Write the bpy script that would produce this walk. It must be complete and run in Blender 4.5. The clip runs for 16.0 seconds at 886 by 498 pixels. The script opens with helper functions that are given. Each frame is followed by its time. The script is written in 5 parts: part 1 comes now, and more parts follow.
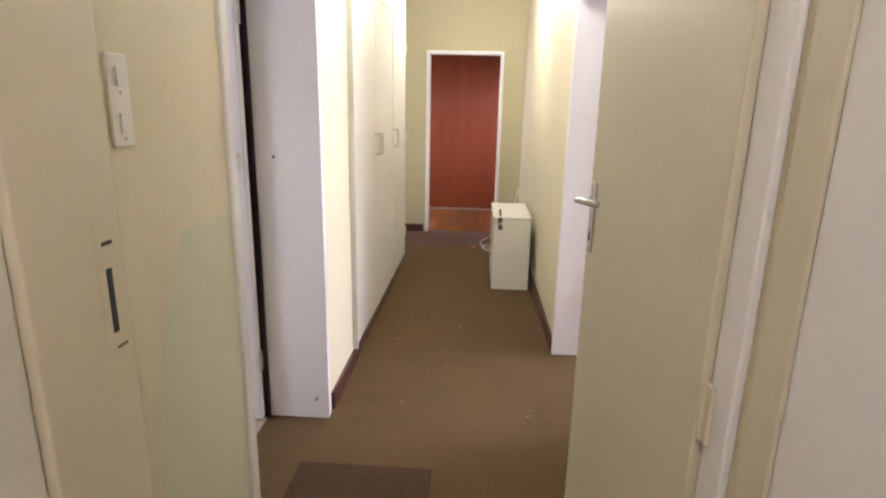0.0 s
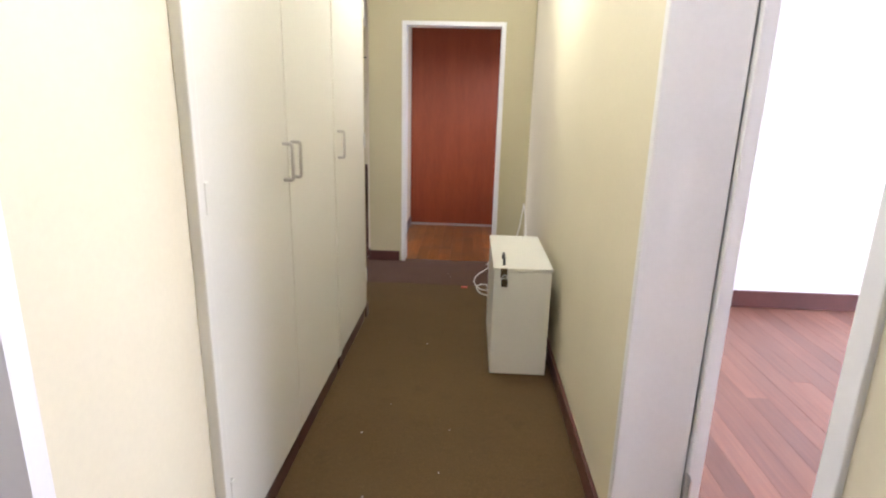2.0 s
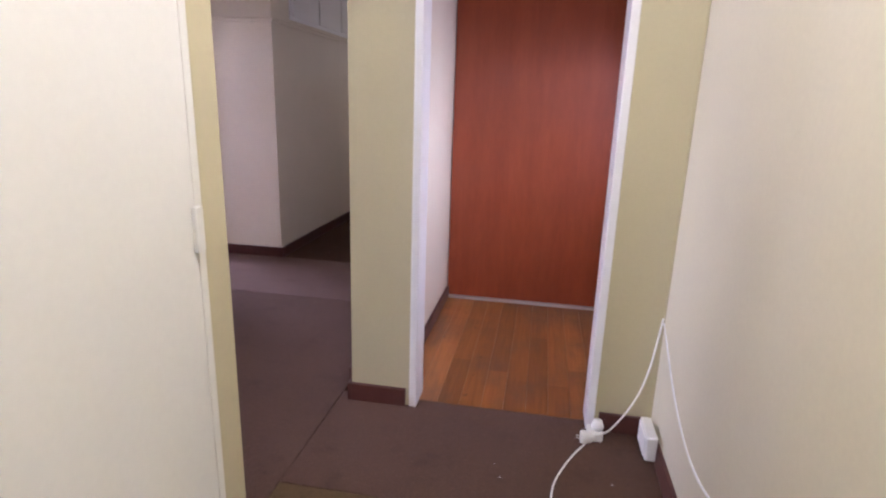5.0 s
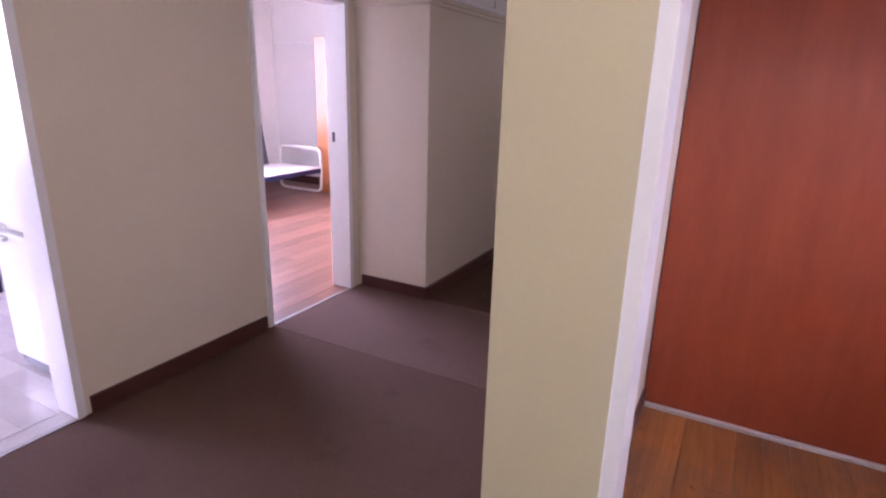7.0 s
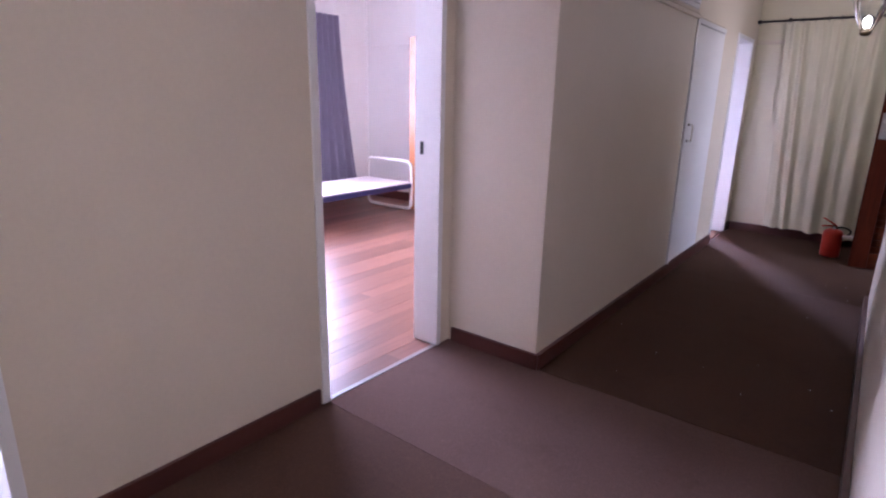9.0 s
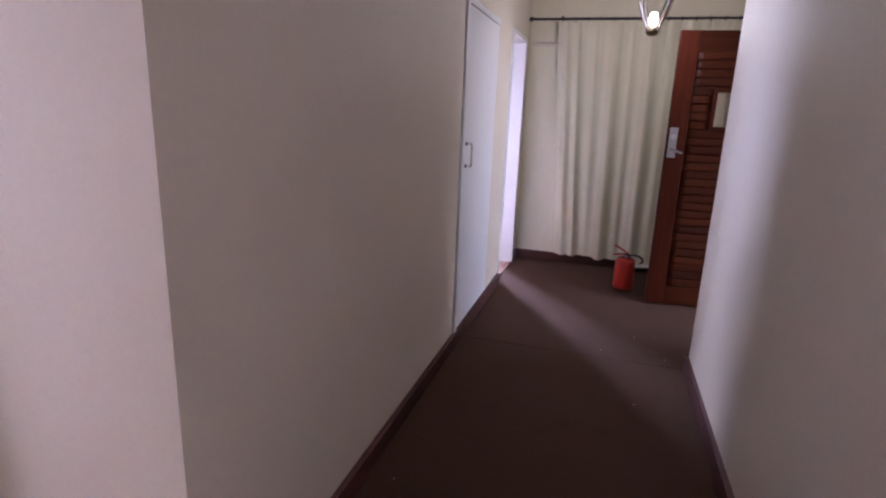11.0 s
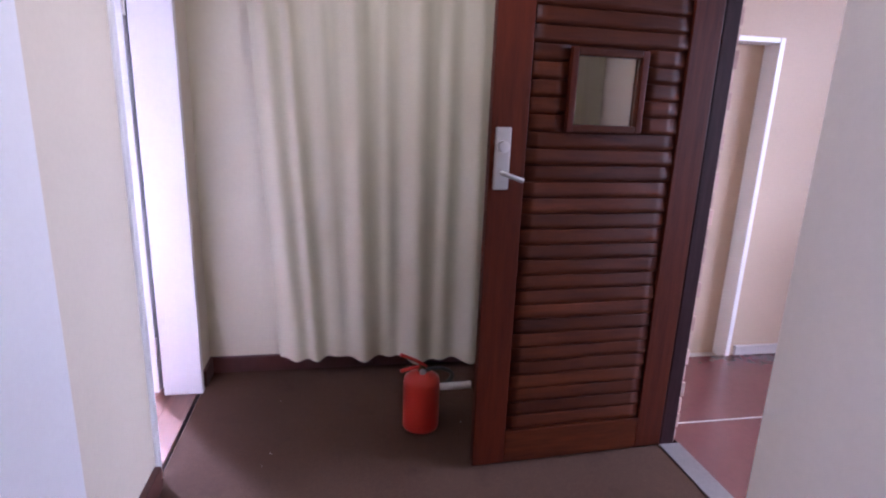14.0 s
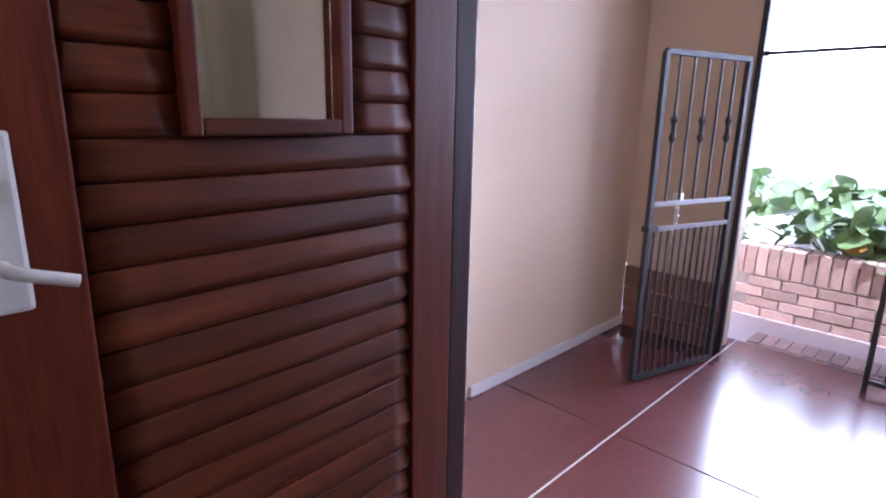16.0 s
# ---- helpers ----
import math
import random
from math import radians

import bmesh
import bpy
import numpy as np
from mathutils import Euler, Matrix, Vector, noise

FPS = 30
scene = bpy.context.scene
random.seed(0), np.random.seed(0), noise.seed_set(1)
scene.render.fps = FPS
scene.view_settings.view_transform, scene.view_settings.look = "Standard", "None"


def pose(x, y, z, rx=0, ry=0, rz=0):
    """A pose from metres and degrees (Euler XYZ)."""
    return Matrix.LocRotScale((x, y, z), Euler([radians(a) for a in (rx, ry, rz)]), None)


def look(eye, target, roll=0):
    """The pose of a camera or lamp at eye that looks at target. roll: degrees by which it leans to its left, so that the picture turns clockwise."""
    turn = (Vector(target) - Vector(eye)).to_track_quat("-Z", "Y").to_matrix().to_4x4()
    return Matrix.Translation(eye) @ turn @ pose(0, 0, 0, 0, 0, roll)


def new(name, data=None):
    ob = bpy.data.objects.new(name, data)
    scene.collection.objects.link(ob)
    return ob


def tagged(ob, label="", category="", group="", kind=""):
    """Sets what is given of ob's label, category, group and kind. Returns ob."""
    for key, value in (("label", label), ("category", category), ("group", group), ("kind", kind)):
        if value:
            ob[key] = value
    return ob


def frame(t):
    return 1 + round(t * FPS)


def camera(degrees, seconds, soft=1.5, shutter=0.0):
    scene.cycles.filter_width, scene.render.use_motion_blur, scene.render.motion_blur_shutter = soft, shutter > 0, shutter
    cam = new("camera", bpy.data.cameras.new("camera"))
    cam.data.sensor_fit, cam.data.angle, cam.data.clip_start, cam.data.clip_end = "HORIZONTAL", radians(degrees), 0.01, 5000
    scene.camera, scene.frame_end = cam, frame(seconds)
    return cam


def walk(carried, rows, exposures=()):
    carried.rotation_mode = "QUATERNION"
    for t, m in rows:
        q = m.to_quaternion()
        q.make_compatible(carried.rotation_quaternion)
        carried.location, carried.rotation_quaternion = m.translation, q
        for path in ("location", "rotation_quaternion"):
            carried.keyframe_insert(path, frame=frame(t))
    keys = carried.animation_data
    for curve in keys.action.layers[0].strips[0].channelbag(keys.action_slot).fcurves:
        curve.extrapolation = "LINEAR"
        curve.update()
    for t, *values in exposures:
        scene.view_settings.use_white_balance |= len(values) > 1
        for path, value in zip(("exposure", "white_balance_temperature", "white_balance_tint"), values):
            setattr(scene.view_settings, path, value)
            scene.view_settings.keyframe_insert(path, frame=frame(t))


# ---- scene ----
PATH = [
    (0, (0.302, 0.117, 1.469), (0.19, 2.052, 0.973), 1.2),
    (0.5, (0.328, 0.491, 1.465), (0.226, 2.423, 0.958), 1.2),
    (1, (0.327, 0.906, 1.467), (0.227, 2.836, 0.952), 1.2),
    (1.5, (0.333, 1.304, 1.457), (0.237, 3.234, 0.938), 1.5),
    (2, (0.312, 1.756, 1.459), (0.222, 3.685, 0.938), 1.4),
    (2.5, (0.297, 2.189, 1.453), (0.213, 4.118, 0.933), 1.6),
    (3, (0.288, 2.62, 1.456), (0.214, 4.55, 0.939), 2.1),
    (5.5, (0.21, 4.688, 1.439), (-0.213, 6.572, 0.915), 1.9),
    (6, (0.078, 4.987, 1.509), (-0.451, 6.835, 0.957), 2.0),
    (6.5, (-0.005, 5.329, 1.536), (-0.724, 7.107, 0.969), 1.8),
    (7, (-0.136, 5.594, 1.536), (-1.041, 7.284, 0.968), 1.5),
    (7.5, (-0.285, 5.849, 1.467), (-1.377, 7.432, 0.917), 0.7),
    (8, (-0.438, 6.004, 1.411), (-1.663, 7.496, 0.889), 0.9),
    (8.2, (-0.514, 6.079, 1.409), (-1.76, 7.553, 0.886), 0.9),
    (10.3, (-1.11, 7.437, 1.477), (-1.956, 9.174, 0.962), 1.9),
    (10.5, (-1.156, 7.637, 1.445), (-1.92, 9.416, 0.942), 1.9),
    (11, (-1.246, 8.083, 1.452), (-1.788, 9.943, 0.955), 2.2),
    (11.5, (-1.303, 8.525, 1.436), (-1.697, 10.424, 0.949), 2.1),
    (12, (-1.381, 8.978, 1.44), (-1.676, 10.896, 0.954), 1.9),
    (12.5, (-1.432, 9.421, 1.443), (-1.608, 11.35, 0.947), 2.2),
    (13, (-1.46, 9.833, 1.442), (-1.496, 11.771, 0.951), 2.1),
    (13.5, (-1.439, 10.243, 1.426), (-1.252, 12.173, 0.935), 2.2),
    (14, (-1.376, 10.649, 1.434), (-1.012, 12.551, 0.934), 2.2),
    (14.5, (-1.279, 10.981, 1.403), (-0.672, 12.827, 0.927), 1.7),
    (15, (-1.157, 11.333, 1.418), (-0.287, 13.065, 0.923), 1.9),
    (15.5, (-1.035, 11.563, 1.402), (0.121, 13.125, 0.928), 1.4),
    (16, (-0.883, 11.728, 1.398), (0.487, 13.107, 0.928), 1.1),
]
cam = camera(77.5, 16.0, 2.2)
EXPOSURES = [(0.0, 0.42, 5950, 14), (1.5, 0.46, 5750, 13), (2.0, 0.34, 5700, 12), (3.0, 0.46, 5650, 12), (5.5, 0.35, 5350, 30), (6.0, 0.18, 5350, 34), (6.5, 0.28, 5450, 36), (7.0, 0.40, 5500, 36), (8.0, 0.36, 5350, 34), (10.5, 0.35, 5150, 28), (11.5, 0.75, 5350, 28), (12.5, 0.85, 5350, 28), (13.5, 0.75, 5150, 30), (14.5, 0.72, 5000, 34), (15.5, 0.85, 4950, 28), (16.0, 0.9, 4950, 24)]
walk(cam, [(t, look(eye, target, roll)) for t, eye, target, roll in PATH], EXPOSURES)


# ---- light ----
world = bpy.data.worlds.new("world")
scene.world = world
world.use_nodes = True
wn = world.node_tree
sky = wn.nodes.new("ShaderNodeTexSky")
sky.sky_type, sky.sun_disc, sky.sun_elevation, sky.sun_rotation = "NISHITA", False, radians(69.6), radians(216)
wn.links.new(sky.outputs[0], wn.nodes["Background"].inputs[0])
wn.nodes["Background"].inputs[1].default_value = 0.15


def lamp(name, kind, m, energy, color=(1, 1, 1), **settings):
    data = bpy.data.lights.new(name, kind)
    data.energy, data.color = energy, color
    if "size" in settings:
        data.shape, data.size, data.size_y = "RECTANGLE", settings["size"][0], settings["size"][1]
    if "radius" in settings:
        data.shadow_soft_size = settings["radius"]
    if "spread" in settings:
        data.spread = radians(settings["spread"])
    if "angle" in settings:
        data.angle = radians(settings["angle"])
    ob = new(name, data)
    ob.matrix_world = m
    return ob


DAY = (0.93, 0.89, 1.0)
lamp("sun", "SUN", look((2.5 - 2.2, 11.5 - 3.0, 10.0), (2.5, 11.5, 0)), 5.0, (1.0, 0.95, 0.88), angle=0.5)
# daylight in the window openings, the bathroom apart
lamp("window_light_bedroom", "AREA", look((-6.50, 9.95, 1.62), (-3, 9.8, 1.2)), 205, DAY, size=(2.2, 1.5), spread=120)
lamp("window_light_kitchen", "AREA", look((-7.15, 5.7, 1.6), (-3, 6.2, 0.3)), 115, DAY, size=(2.0, 1.3), spread=110)
lamp("window_light_spare_room", "AREA", look((4.9, 3.6, 1.6), (1.5, 4.6, 0.8)), 180, DAY, size=(2.0, 1.4))
lamp("window_light_study", "AREA", look((-3.36, 14.9, 1.5), (-2.1, 12.6, 0.2)), 62, DAY, size=(0.5, 1.3), spread=80)
# added fill lamp; the bathroom is built without a window
lamp("bathroom_fill", "AREA", look((-2.6, 1.4, 1.8), (-1.2, 2.2, 1.0)), 30, DAY, size=(0.6, 0.8))
# assumed lamps, out of view, added to light the corridor and first room
for y, watts in ((2.9, 23), (5.0, 36)):
    lamp("assumed_corridor_lamp", "POINT", pose(0.22, y, 2.49), watts, (1.0, 0.94, 0.82), radius=0.12)
lamp("assumed_first_room_lamp", "POINT", pose(0.25, -0.6, 2.52), 34, (1.0, 0.86, 0.82), radius=0.12)
lamp("window_light_alcove", "AREA", look((1.00, 7.60, 1.45), (-0.3, 7.35, 0.9)), 7, DAY, size=(0.75, 0.9))
lamp("lantern_lamp", "POINT", pose(-1.065, 12.2, 2.055), 8, (1.0, 0.92, 0.80), radius=0.03)


# ---- materials ----
def nodes_of(name):
    m = bpy.data.materials.new(name)
    m.use_nodes = True
    t = m.node_tree
    return m, t, t.nodes["Principled BSDF"]


def noise_node(t, scale, detail=4.0, stretch=(1, 1, 1), rough=0.55):
    pos = t.nodes.new("ShaderNodeNewGeometry")
    mapping = t.nodes.new("ShaderNodeMapping")
    mapping.inputs["Scale"].default_value = stretch
    n = t.nodes.new("ShaderNodeTexNoise")
    n.inputs["Scale"].default_value, n.inputs["Detail"].default_value, n.inputs["Roughness"].default_value = scale, detail, rough
    t.links.new(pos.outputs["Position"], mapping.inputs["Vector"])
    t.links.new(mapping.outputs[0], n.inputs["Vector"])
    return n.outputs["Fac"]


def ramp(t, fac, a, b, lo=0.3, hi=0.7):
    r = t.nodes.new("ShaderNodeValToRGB")
    r.color_ramp.elements[0].position, r.color_ramp.elements[0].color = lo, (*a, 1)
    r.color_ramp.elements[1].position, r.color_ramp.elements[1].color = hi, (*b, 1)
    t.links.new(fac, r.inputs[0])
    return r.outputs[0]


def mix(t, a, b, fac, kind="MIX"):
    m = t.nodes.new("ShaderNodeMixRGB")
    m.blend_type = kind
    for i, v in ((0, fac), (1, a), (2, b)):
        if isinstance(v, (int, float)):
            m.inputs[i].default_value = v
        elif isinstance(v, tuple):
            m.inputs[i].default_value = (*v, 1)
        else:
            t.links.new(v, m.inputs[i])
    return m.outputs[0]


def bump(t, p, fac, strength, distance):
    b = t.nodes.new("ShaderNodeBump")
    b.inputs["Strength"].default_value, b.inputs["Distance"].default_value = strength, distance
    t.links.new(fac, b.inputs["Height"])
    t.links.new(b.outputs[0], p.inputs["Normal"])


def shade(c, k):
    return tuple(min(1.0, v * k) for v in c)


def painted(name, c, rough=0.5, var=0.08, relief=0.25, scale=1.3, fine=60.0, grime=None, grime_at=(0.62, 0.8)):
    m, t, p = nodes_of(name)
    big = ramp(t, noise_node(t, scale, 5), shade(c, 1 - var), shade(c, 1 + var * 0.5))
    fine_fac = noise_node(t, fine, 3)
    col = mix(t, big, ramp(t, fine_fac, shade(c, 1 - var), shade(c, 1 + var * 0.5)), 0.35)
    if grime:
        col = mix(t, col, grime, ramp(t, noise_node(t, 2.7, 8, rough=0.7), (0, 0, 0), (0.55, 0.55, 0.55), *grime_at))
    t.links.new(col, p.inputs["Base Color"])
    p.inputs["Roughness"].default_value = rough
    bump(t, p, fine_fac, relief, 0.002)
    return m


def wood(name, dark, light, rough=0.4, stretch=(14, 14, 0.9), scale=2.2, vary=0.25, coat=0.0, relief=0.15):
    m, t, p = nodes_of(name)
    grain = noise_node(t, scale, 7, stretch, 0.65)
    streak = noise_node(t, scale * 5, 3, stretch)
    col = mix(t, ramp(t, grain, dark, light, 0.32, 0.68), ramp(t, streak, shade(dark, 0.7), light, 0.25, 0.6), 0.35)
    info = t.nodes.new("ShaderNodeObjectInfo")
    tone = ramp(t, info.outputs["Random"], (1 - vary,) * 3, (1, 1, 1), 0, 1)
    t.links.new(mix(t, col, tone, 1.0, "MULTIPLY"), p.inputs["Base Color"])
    t.links.new(ramp(t, noise_node(t, 3.0, 4), (rough * 0.95,) * 3, (min(1, rough * 1.08),) * 3), p.inputs["Roughness"])
    p.inputs["Coat Weight"].default_value = coat
    bump(t, p, streak, relief, 0.001)
    return m


def veneer(name, dark, light, rough):
    """Flush-cut veneer: soft upright bands with short flecks across them."""
    m, t, p = nodes_of(name)
    bands = noise_node(t, 2.6, 4, (3.2, 3.2, 0.22), 0.5)
    flecks = noise_node(t, 30, 3, (1.0, 1.0, 0.22))
    col = mix(t, ramp(t, bands, dark, light, 0.36, 0.66), ramp(t, flecks, shade(dark, 0.8), light, 0.35, 0.65), 0.28)
    col = mix(t, col, shade(dark, 0.85), ramp(t, noise_node(t, 1.1, 5), (0, 0, 0), (0.5, 0.5, 0.5), 0.48, 0.72))
    t.links.new(col, p.inputs["Base Color"])
    t.links.new(ramp(t, noise_node(t, 4.0, 4), (rough * 0.9,) * 3, (rough * 1.25,) * 3), p.inputs["Roughness"])
    bump(t, p, flecks, 0.06, 0.0005)
    return m


def old_boards(name, dark, light, worn, rough, wear):
    """Worn boards: grain along y, each board of its own tone, trodden grey patches and dark knots."""
    m, t, p = nodes_of(name)
    grain = noise_node(t, 1.2, 7, (9, 0.6, 9), 0.65)
    fine = noise_node(t, 7.0, 4, (9, 0.5, 9))
    col = mix(t, ramp(t, grain, dark, light, 0.30, 0.70), ramp(t, fine, shade(dark, 0.7), light, 0.25, 0.65), 0.4)
    info = t.nodes.new("ShaderNodeObjectInfo")
    col = mix(t, col, ramp(t, info.outputs["Random"], (0.55, 0.50, 0.46), (1.05, 1.0, 0.95), 0, 1), 1.0, "MULTIPLY")
    col = mix(t, col, worn, ramp(t, noise_node(t, 2.4, 6, (1.6, 1, 1), 0.65), (0, 0, 0), (wear, wear, wear), 0.44, 0.66))
    col = mix(t, col, shade(dark, 0.25), ramp(t, noise_node(t, 8.5, 2, (1.4, 0.8, 1)), (0, 0, 0), (0.8, 0.8, 0.8), 0.70, 0.76)) if wear > 0.5 else col
    t.links.new(col, p.inputs["Base Color"])
    t.links.new(ramp(t, noise_node(t, 1.4, 2), (rough * 0.96,) * 3, (rough * 1.1,) * 3), p.inputs["Roughness"])
    bump(t, p, fine, 0.15, 0.001)
    return m


def carpet(name, a, b):
    m, t, p = nodes_of(name)
    pile = noise_node(t, 260, 2)
    col = mix(t, ramp(t, noise_node(t, 1.1, 6), a, b), ramp(t, pile, shade(a, 0.5), shade(b, 1.35), 0.3, 0.7), 0.5)
    col = mix(t, col, shade(b, 1.7), ramp(t, noise_node(t, 55, 5, rough=0.8), (0, 0, 0), (0.45, 0.45, 0.45), 0.52, 0.75))
    col = mix(t, col, shade(a, 0.55), ramp(t, noise_node(t, 5, 6, rough=0.75), (0, 0, 0), (0.5, 0.5, 0.5), 0.55, 0.8))
    t.links.new(col, p.inputs["Base Color"])
    p.inputs["Roughness"].default_value = 0.95
    p.inputs["Specular IOR Level"].default_value = 0.15
    bump(t, p, pile, 0.7, 0.004)
    return m


def metal(name, c, rough):
    m, t, p = nodes_of(name)
    t.links.new(ramp(t, noise_node(t, 9, 3), shade(c, 0.93), c), p.inputs["Base Color"])
    p.inputs["Metallic"].default_value = 1.0
    t.links.new(ramp(t, noise_node(t, 14, 3), (rough * 0.9,) * 3, (rough * 1.15,) * 3), p.inputs["Roughness"])
    return m


def glass(name, rough=0.0, tint=(1, 1, 1)):
    m, t, p = nodes_of(name)
    p.inputs["Base Color"].default_value = (*tint, 1)
    p.inputs["Transmission Weight"].default_value, p.inputs["Roughness"].default_value = 1.0, rough
    return m


def glow(name, c, strength):
    m, t, p = nodes_of(name)
    p.inputs["Emission Color"].default_value, p.inputs["Emission Strength"].default_value = (*c, 1), strength
    return m


def cloth(name, c, fine=400, see_through=0.0):
    m, t, p = nodes_of(name)
    weave = noise_node(t, fine, 2, (1, 1, 0.4))
    t.links.new(mix(t, ramp(t, noise_node(t, 2.0, 4), shade(c, 0.9), c), ramp(t, weave, shade(c, 0.75), shade(c, 1.1)), 0.3), p.inputs["Base Color"])
    p.inputs["Roughness"].default_value, p.inputs["Sheen Weight"].default_value = 0.9, 0.2
    bump(t, p, weave, 0.3, 0.001)
    if see_through:
        thin = t.nodes.new("ShaderNodeBsdfTranslucent")
        thin.inputs[0].default_value = (*c, 1)
        both = t.nodes.new("ShaderNodeMixShader")
        both.inputs[0].default_value = see_through
        t.links.new(p.outputs[0], both.inputs[1])
        t.links.new(thin.outputs[0], both.inputs[2])
        t.links.new(both.outputs[0], t.nodes["Material Output"].inputs["Surface"])
    return m


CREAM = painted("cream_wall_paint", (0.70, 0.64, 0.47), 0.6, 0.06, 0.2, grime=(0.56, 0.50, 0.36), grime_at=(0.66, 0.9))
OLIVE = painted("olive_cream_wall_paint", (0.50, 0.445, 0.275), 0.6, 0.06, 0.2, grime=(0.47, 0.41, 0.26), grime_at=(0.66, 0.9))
BEIGE = painted("beige_wall_paint", (0.68, 0.60, 0.48), 0.6, 0.06, 0.25, grime=(0.54, 0.46, 0.36), grime_at=(0.66, 0.9))
GREENISH = painted("pale_green_undercoat", (0.62, 0.63, 0.49), 0.65, 0.05)
WHITE = painted("white_gloss_paint", (0.80, 0.79, 0.79), 0.32, 0.05, 0.12, grime=(0.60, 0.57, 0.52), grime_at=(0.68, 0.9))
OFFWHITE = painted("cream_white_enamel", (0.72, 0.705, 0.635), 0.35, 0.05, 0.10, grime=(0.62, 0.58, 0.46), grime_at=(0.7, 0.92))
DOORBEIGE = painted("beige_door_paint", (0.62, 0.57, 0.43), 0.42, 0.04, 0.08, fine=30, grime=(0.5, 0.45, 0.33), grime_at=(0.7, 0.95))
ROOMWHITE = painted("white_room_paint", (0.80, 0.78, 0.76), 0.6, 0.04)
CEIL = painted("white_ceiling_paint", (0.78, 0.77, 0.73), 0.7, 0.04)
PINK = painted("peach_wall_paint", (0.52, 0.40, 0.285), 0.65, 0.05, 0.3)
SKIRT = painted("dark_skirting_stain", (0.085, 0.028, 0.022), 0.36, 0.22, 0.1, 3.0, 45, grime=(0.05, 0.018, 0.016), grime_at=(0.5, 0.8))
SKIRTLIGHT = painted("grey_skirting_paint", (0.55, 0.51, 0.50), 0.5, 0.1, grime=(0.36, 0.31, 0.30))
CARPET = carpet("brown_carpet", (0.080, 0.050, 0.022), (0.126, 0.080, 0.037))
CARPETPATCH = carpet("dark_brown_carpet", (0.074, 0.040, 0.029), (0.116, 0.066, 0.047))
# hall carpet darkened: the lobby's dimmer light is put into its colour
CARPETLOBBY = carpet("dimmed_carpet", (0.062, 0.032, 0.020), (0.098, 0.054, 0.035))
CARPETOFF = carpet("offcut_carpet", (0.052, 0.030, 0.016), (0.080, 0.047, 0.027))
CARPETLIGHT = carpet("worn_brown_carpet", (0.105, 0.062, 0.048), (0.155, 0.095, 0.076))
REDWOOD = veneer("red_brown_veneer", (0.25, 0.043, 0.013), (0.32, 0.064, 0.020), 0.42)
MAHOGANY = wood("mahogany", (0.022, 0.0040, 0.0018), (0.105, 0.024, 0.007), 0.46, (0.9, 12, 12), 1.7, 0.45)
MAHOGANYUP = wood("mahogany_upright", (0.034, 0.0055, 0.002), (0.085, 0.015, 0.005), 0.48, (14, 14, 0.8), 2.4, 0.15)
DARKFRAME = wood("dark_frame_wood", (0.018, 0.007, 0.008), (0.036, 0.014, 0.016), 0.55, (14, 14, 0.8), 2.4, 0.1)
PLANK = old_boards("oiled_floor_plank", (0.27, 0.095, 0.024), (0.50, 0.205, 0.055), (0.11, 0.065, 0.045), 0.36, 0.6)
PLANKRED = old_boards("red_floor_plank", (0.20, 0.085, 0.056), (0.31, 0.150, 0.102), (0.17, 0.082, 0.060), 0.32, 0.25)
ORANGEWOOD = wood("orange_veneer", (0.42, 0.15, 0.05), (0.58, 0.24, 0.09), 0.35, (14, 14, 0.8), 2.0, 0.05)
CHROME = metal("brushed_chrome", (0.72, 0.71, 0.70), 0.22)
STEEL = metal("satin_steel", (0.60, 0.58, 0.56), 0.38)
DARKSTEEL = metal("worn_dark_steel", (0.20, 0.19, 0.20), 0.4)
BRASSDARK = metal("dark_brass", (0.12, 0.09, 0.05), 0.4)
IRON = painted("black_iron_paint", (0.020, 0.016, 0.018), 0.6, 0.2, 0.2)
BLACK = painted("black_plastic", (0.02, 0.02, 0.02), 0.4, 0.1)
PLASTIC = painted("white_plastic", (0.80, 0.79, 0.76), 0.35, 0.03, 0.03)
RED = painted("red_enamel", (0.55, 0.035, 0.018), 0.3, 0.06, 0.03)
CURTAIN = cloth("cream_curtain_cloth", (0.63, 0.585, 0.42))
DRAPE = cloth("grey_curtain_cloth", (0.20, 0.18, 0.25))
CURTAINBLUE = cloth("dark_blue_curtain_cloth", (0.07, 0.085, 0.19))
NET = cloth("white_net_cloth", (0.85, 0.84, 0.88), 500, 0.6)
GLASS = glass("clear_glass")
BULB = glow("lit_bulb", (1.0, 0.9, 0.72), 30)
CONCRETE = painted("red_polished_concrete", (0.135, 0.044, 0.043), 0.22, 0.18, 0.05, 2.0, 30, grime=(0.16, 0.06, 0.055), grime_at=(0.5, 0.8))
PAVING = painted("pink_paving", (0.55, 0.46, 0.44), 0.8, 0.15, 0.5, 3.0, 40)
TILE = painted("beige_floor_tile", (0.52, 0.42, 0.32), 0.3, 0.08, 0.05)
VINYL = painted("grey_vinyl_floor", (0.42, 0.37, 0.36), 0.35, 0.15, 0.05, 4.0)
GRANITE = painted("dark_worktop", (0.05, 0.045, 0.05), 0.25, 0.3, 0.05, 60)
MASTIC = painted("pale_joint_line", (0.60, 0.52, 0.52), 0.7, 0.1)
GROUT = painted("mortar", (0.50, 0.44, 0.40), 0.9, 0.15, 0.6)
BRICK = wood("face_brick", (0.50, 0.32, 0.26), (0.64, 0.45, 0.38), 0.85, (1, 1, 1), 9.0, 0.35, relief=0.5)
SOIL = painted("garden_soil", (0.09, 0.06, 0.04), 0.95, 0.3, 0.8, 8)
LEAF = wood("green_leaf", (0.20, 0.33, 0.11), (0.34, 0.48, 0.20), 0.50, (1, 1, 1), 8.0, 0.4)
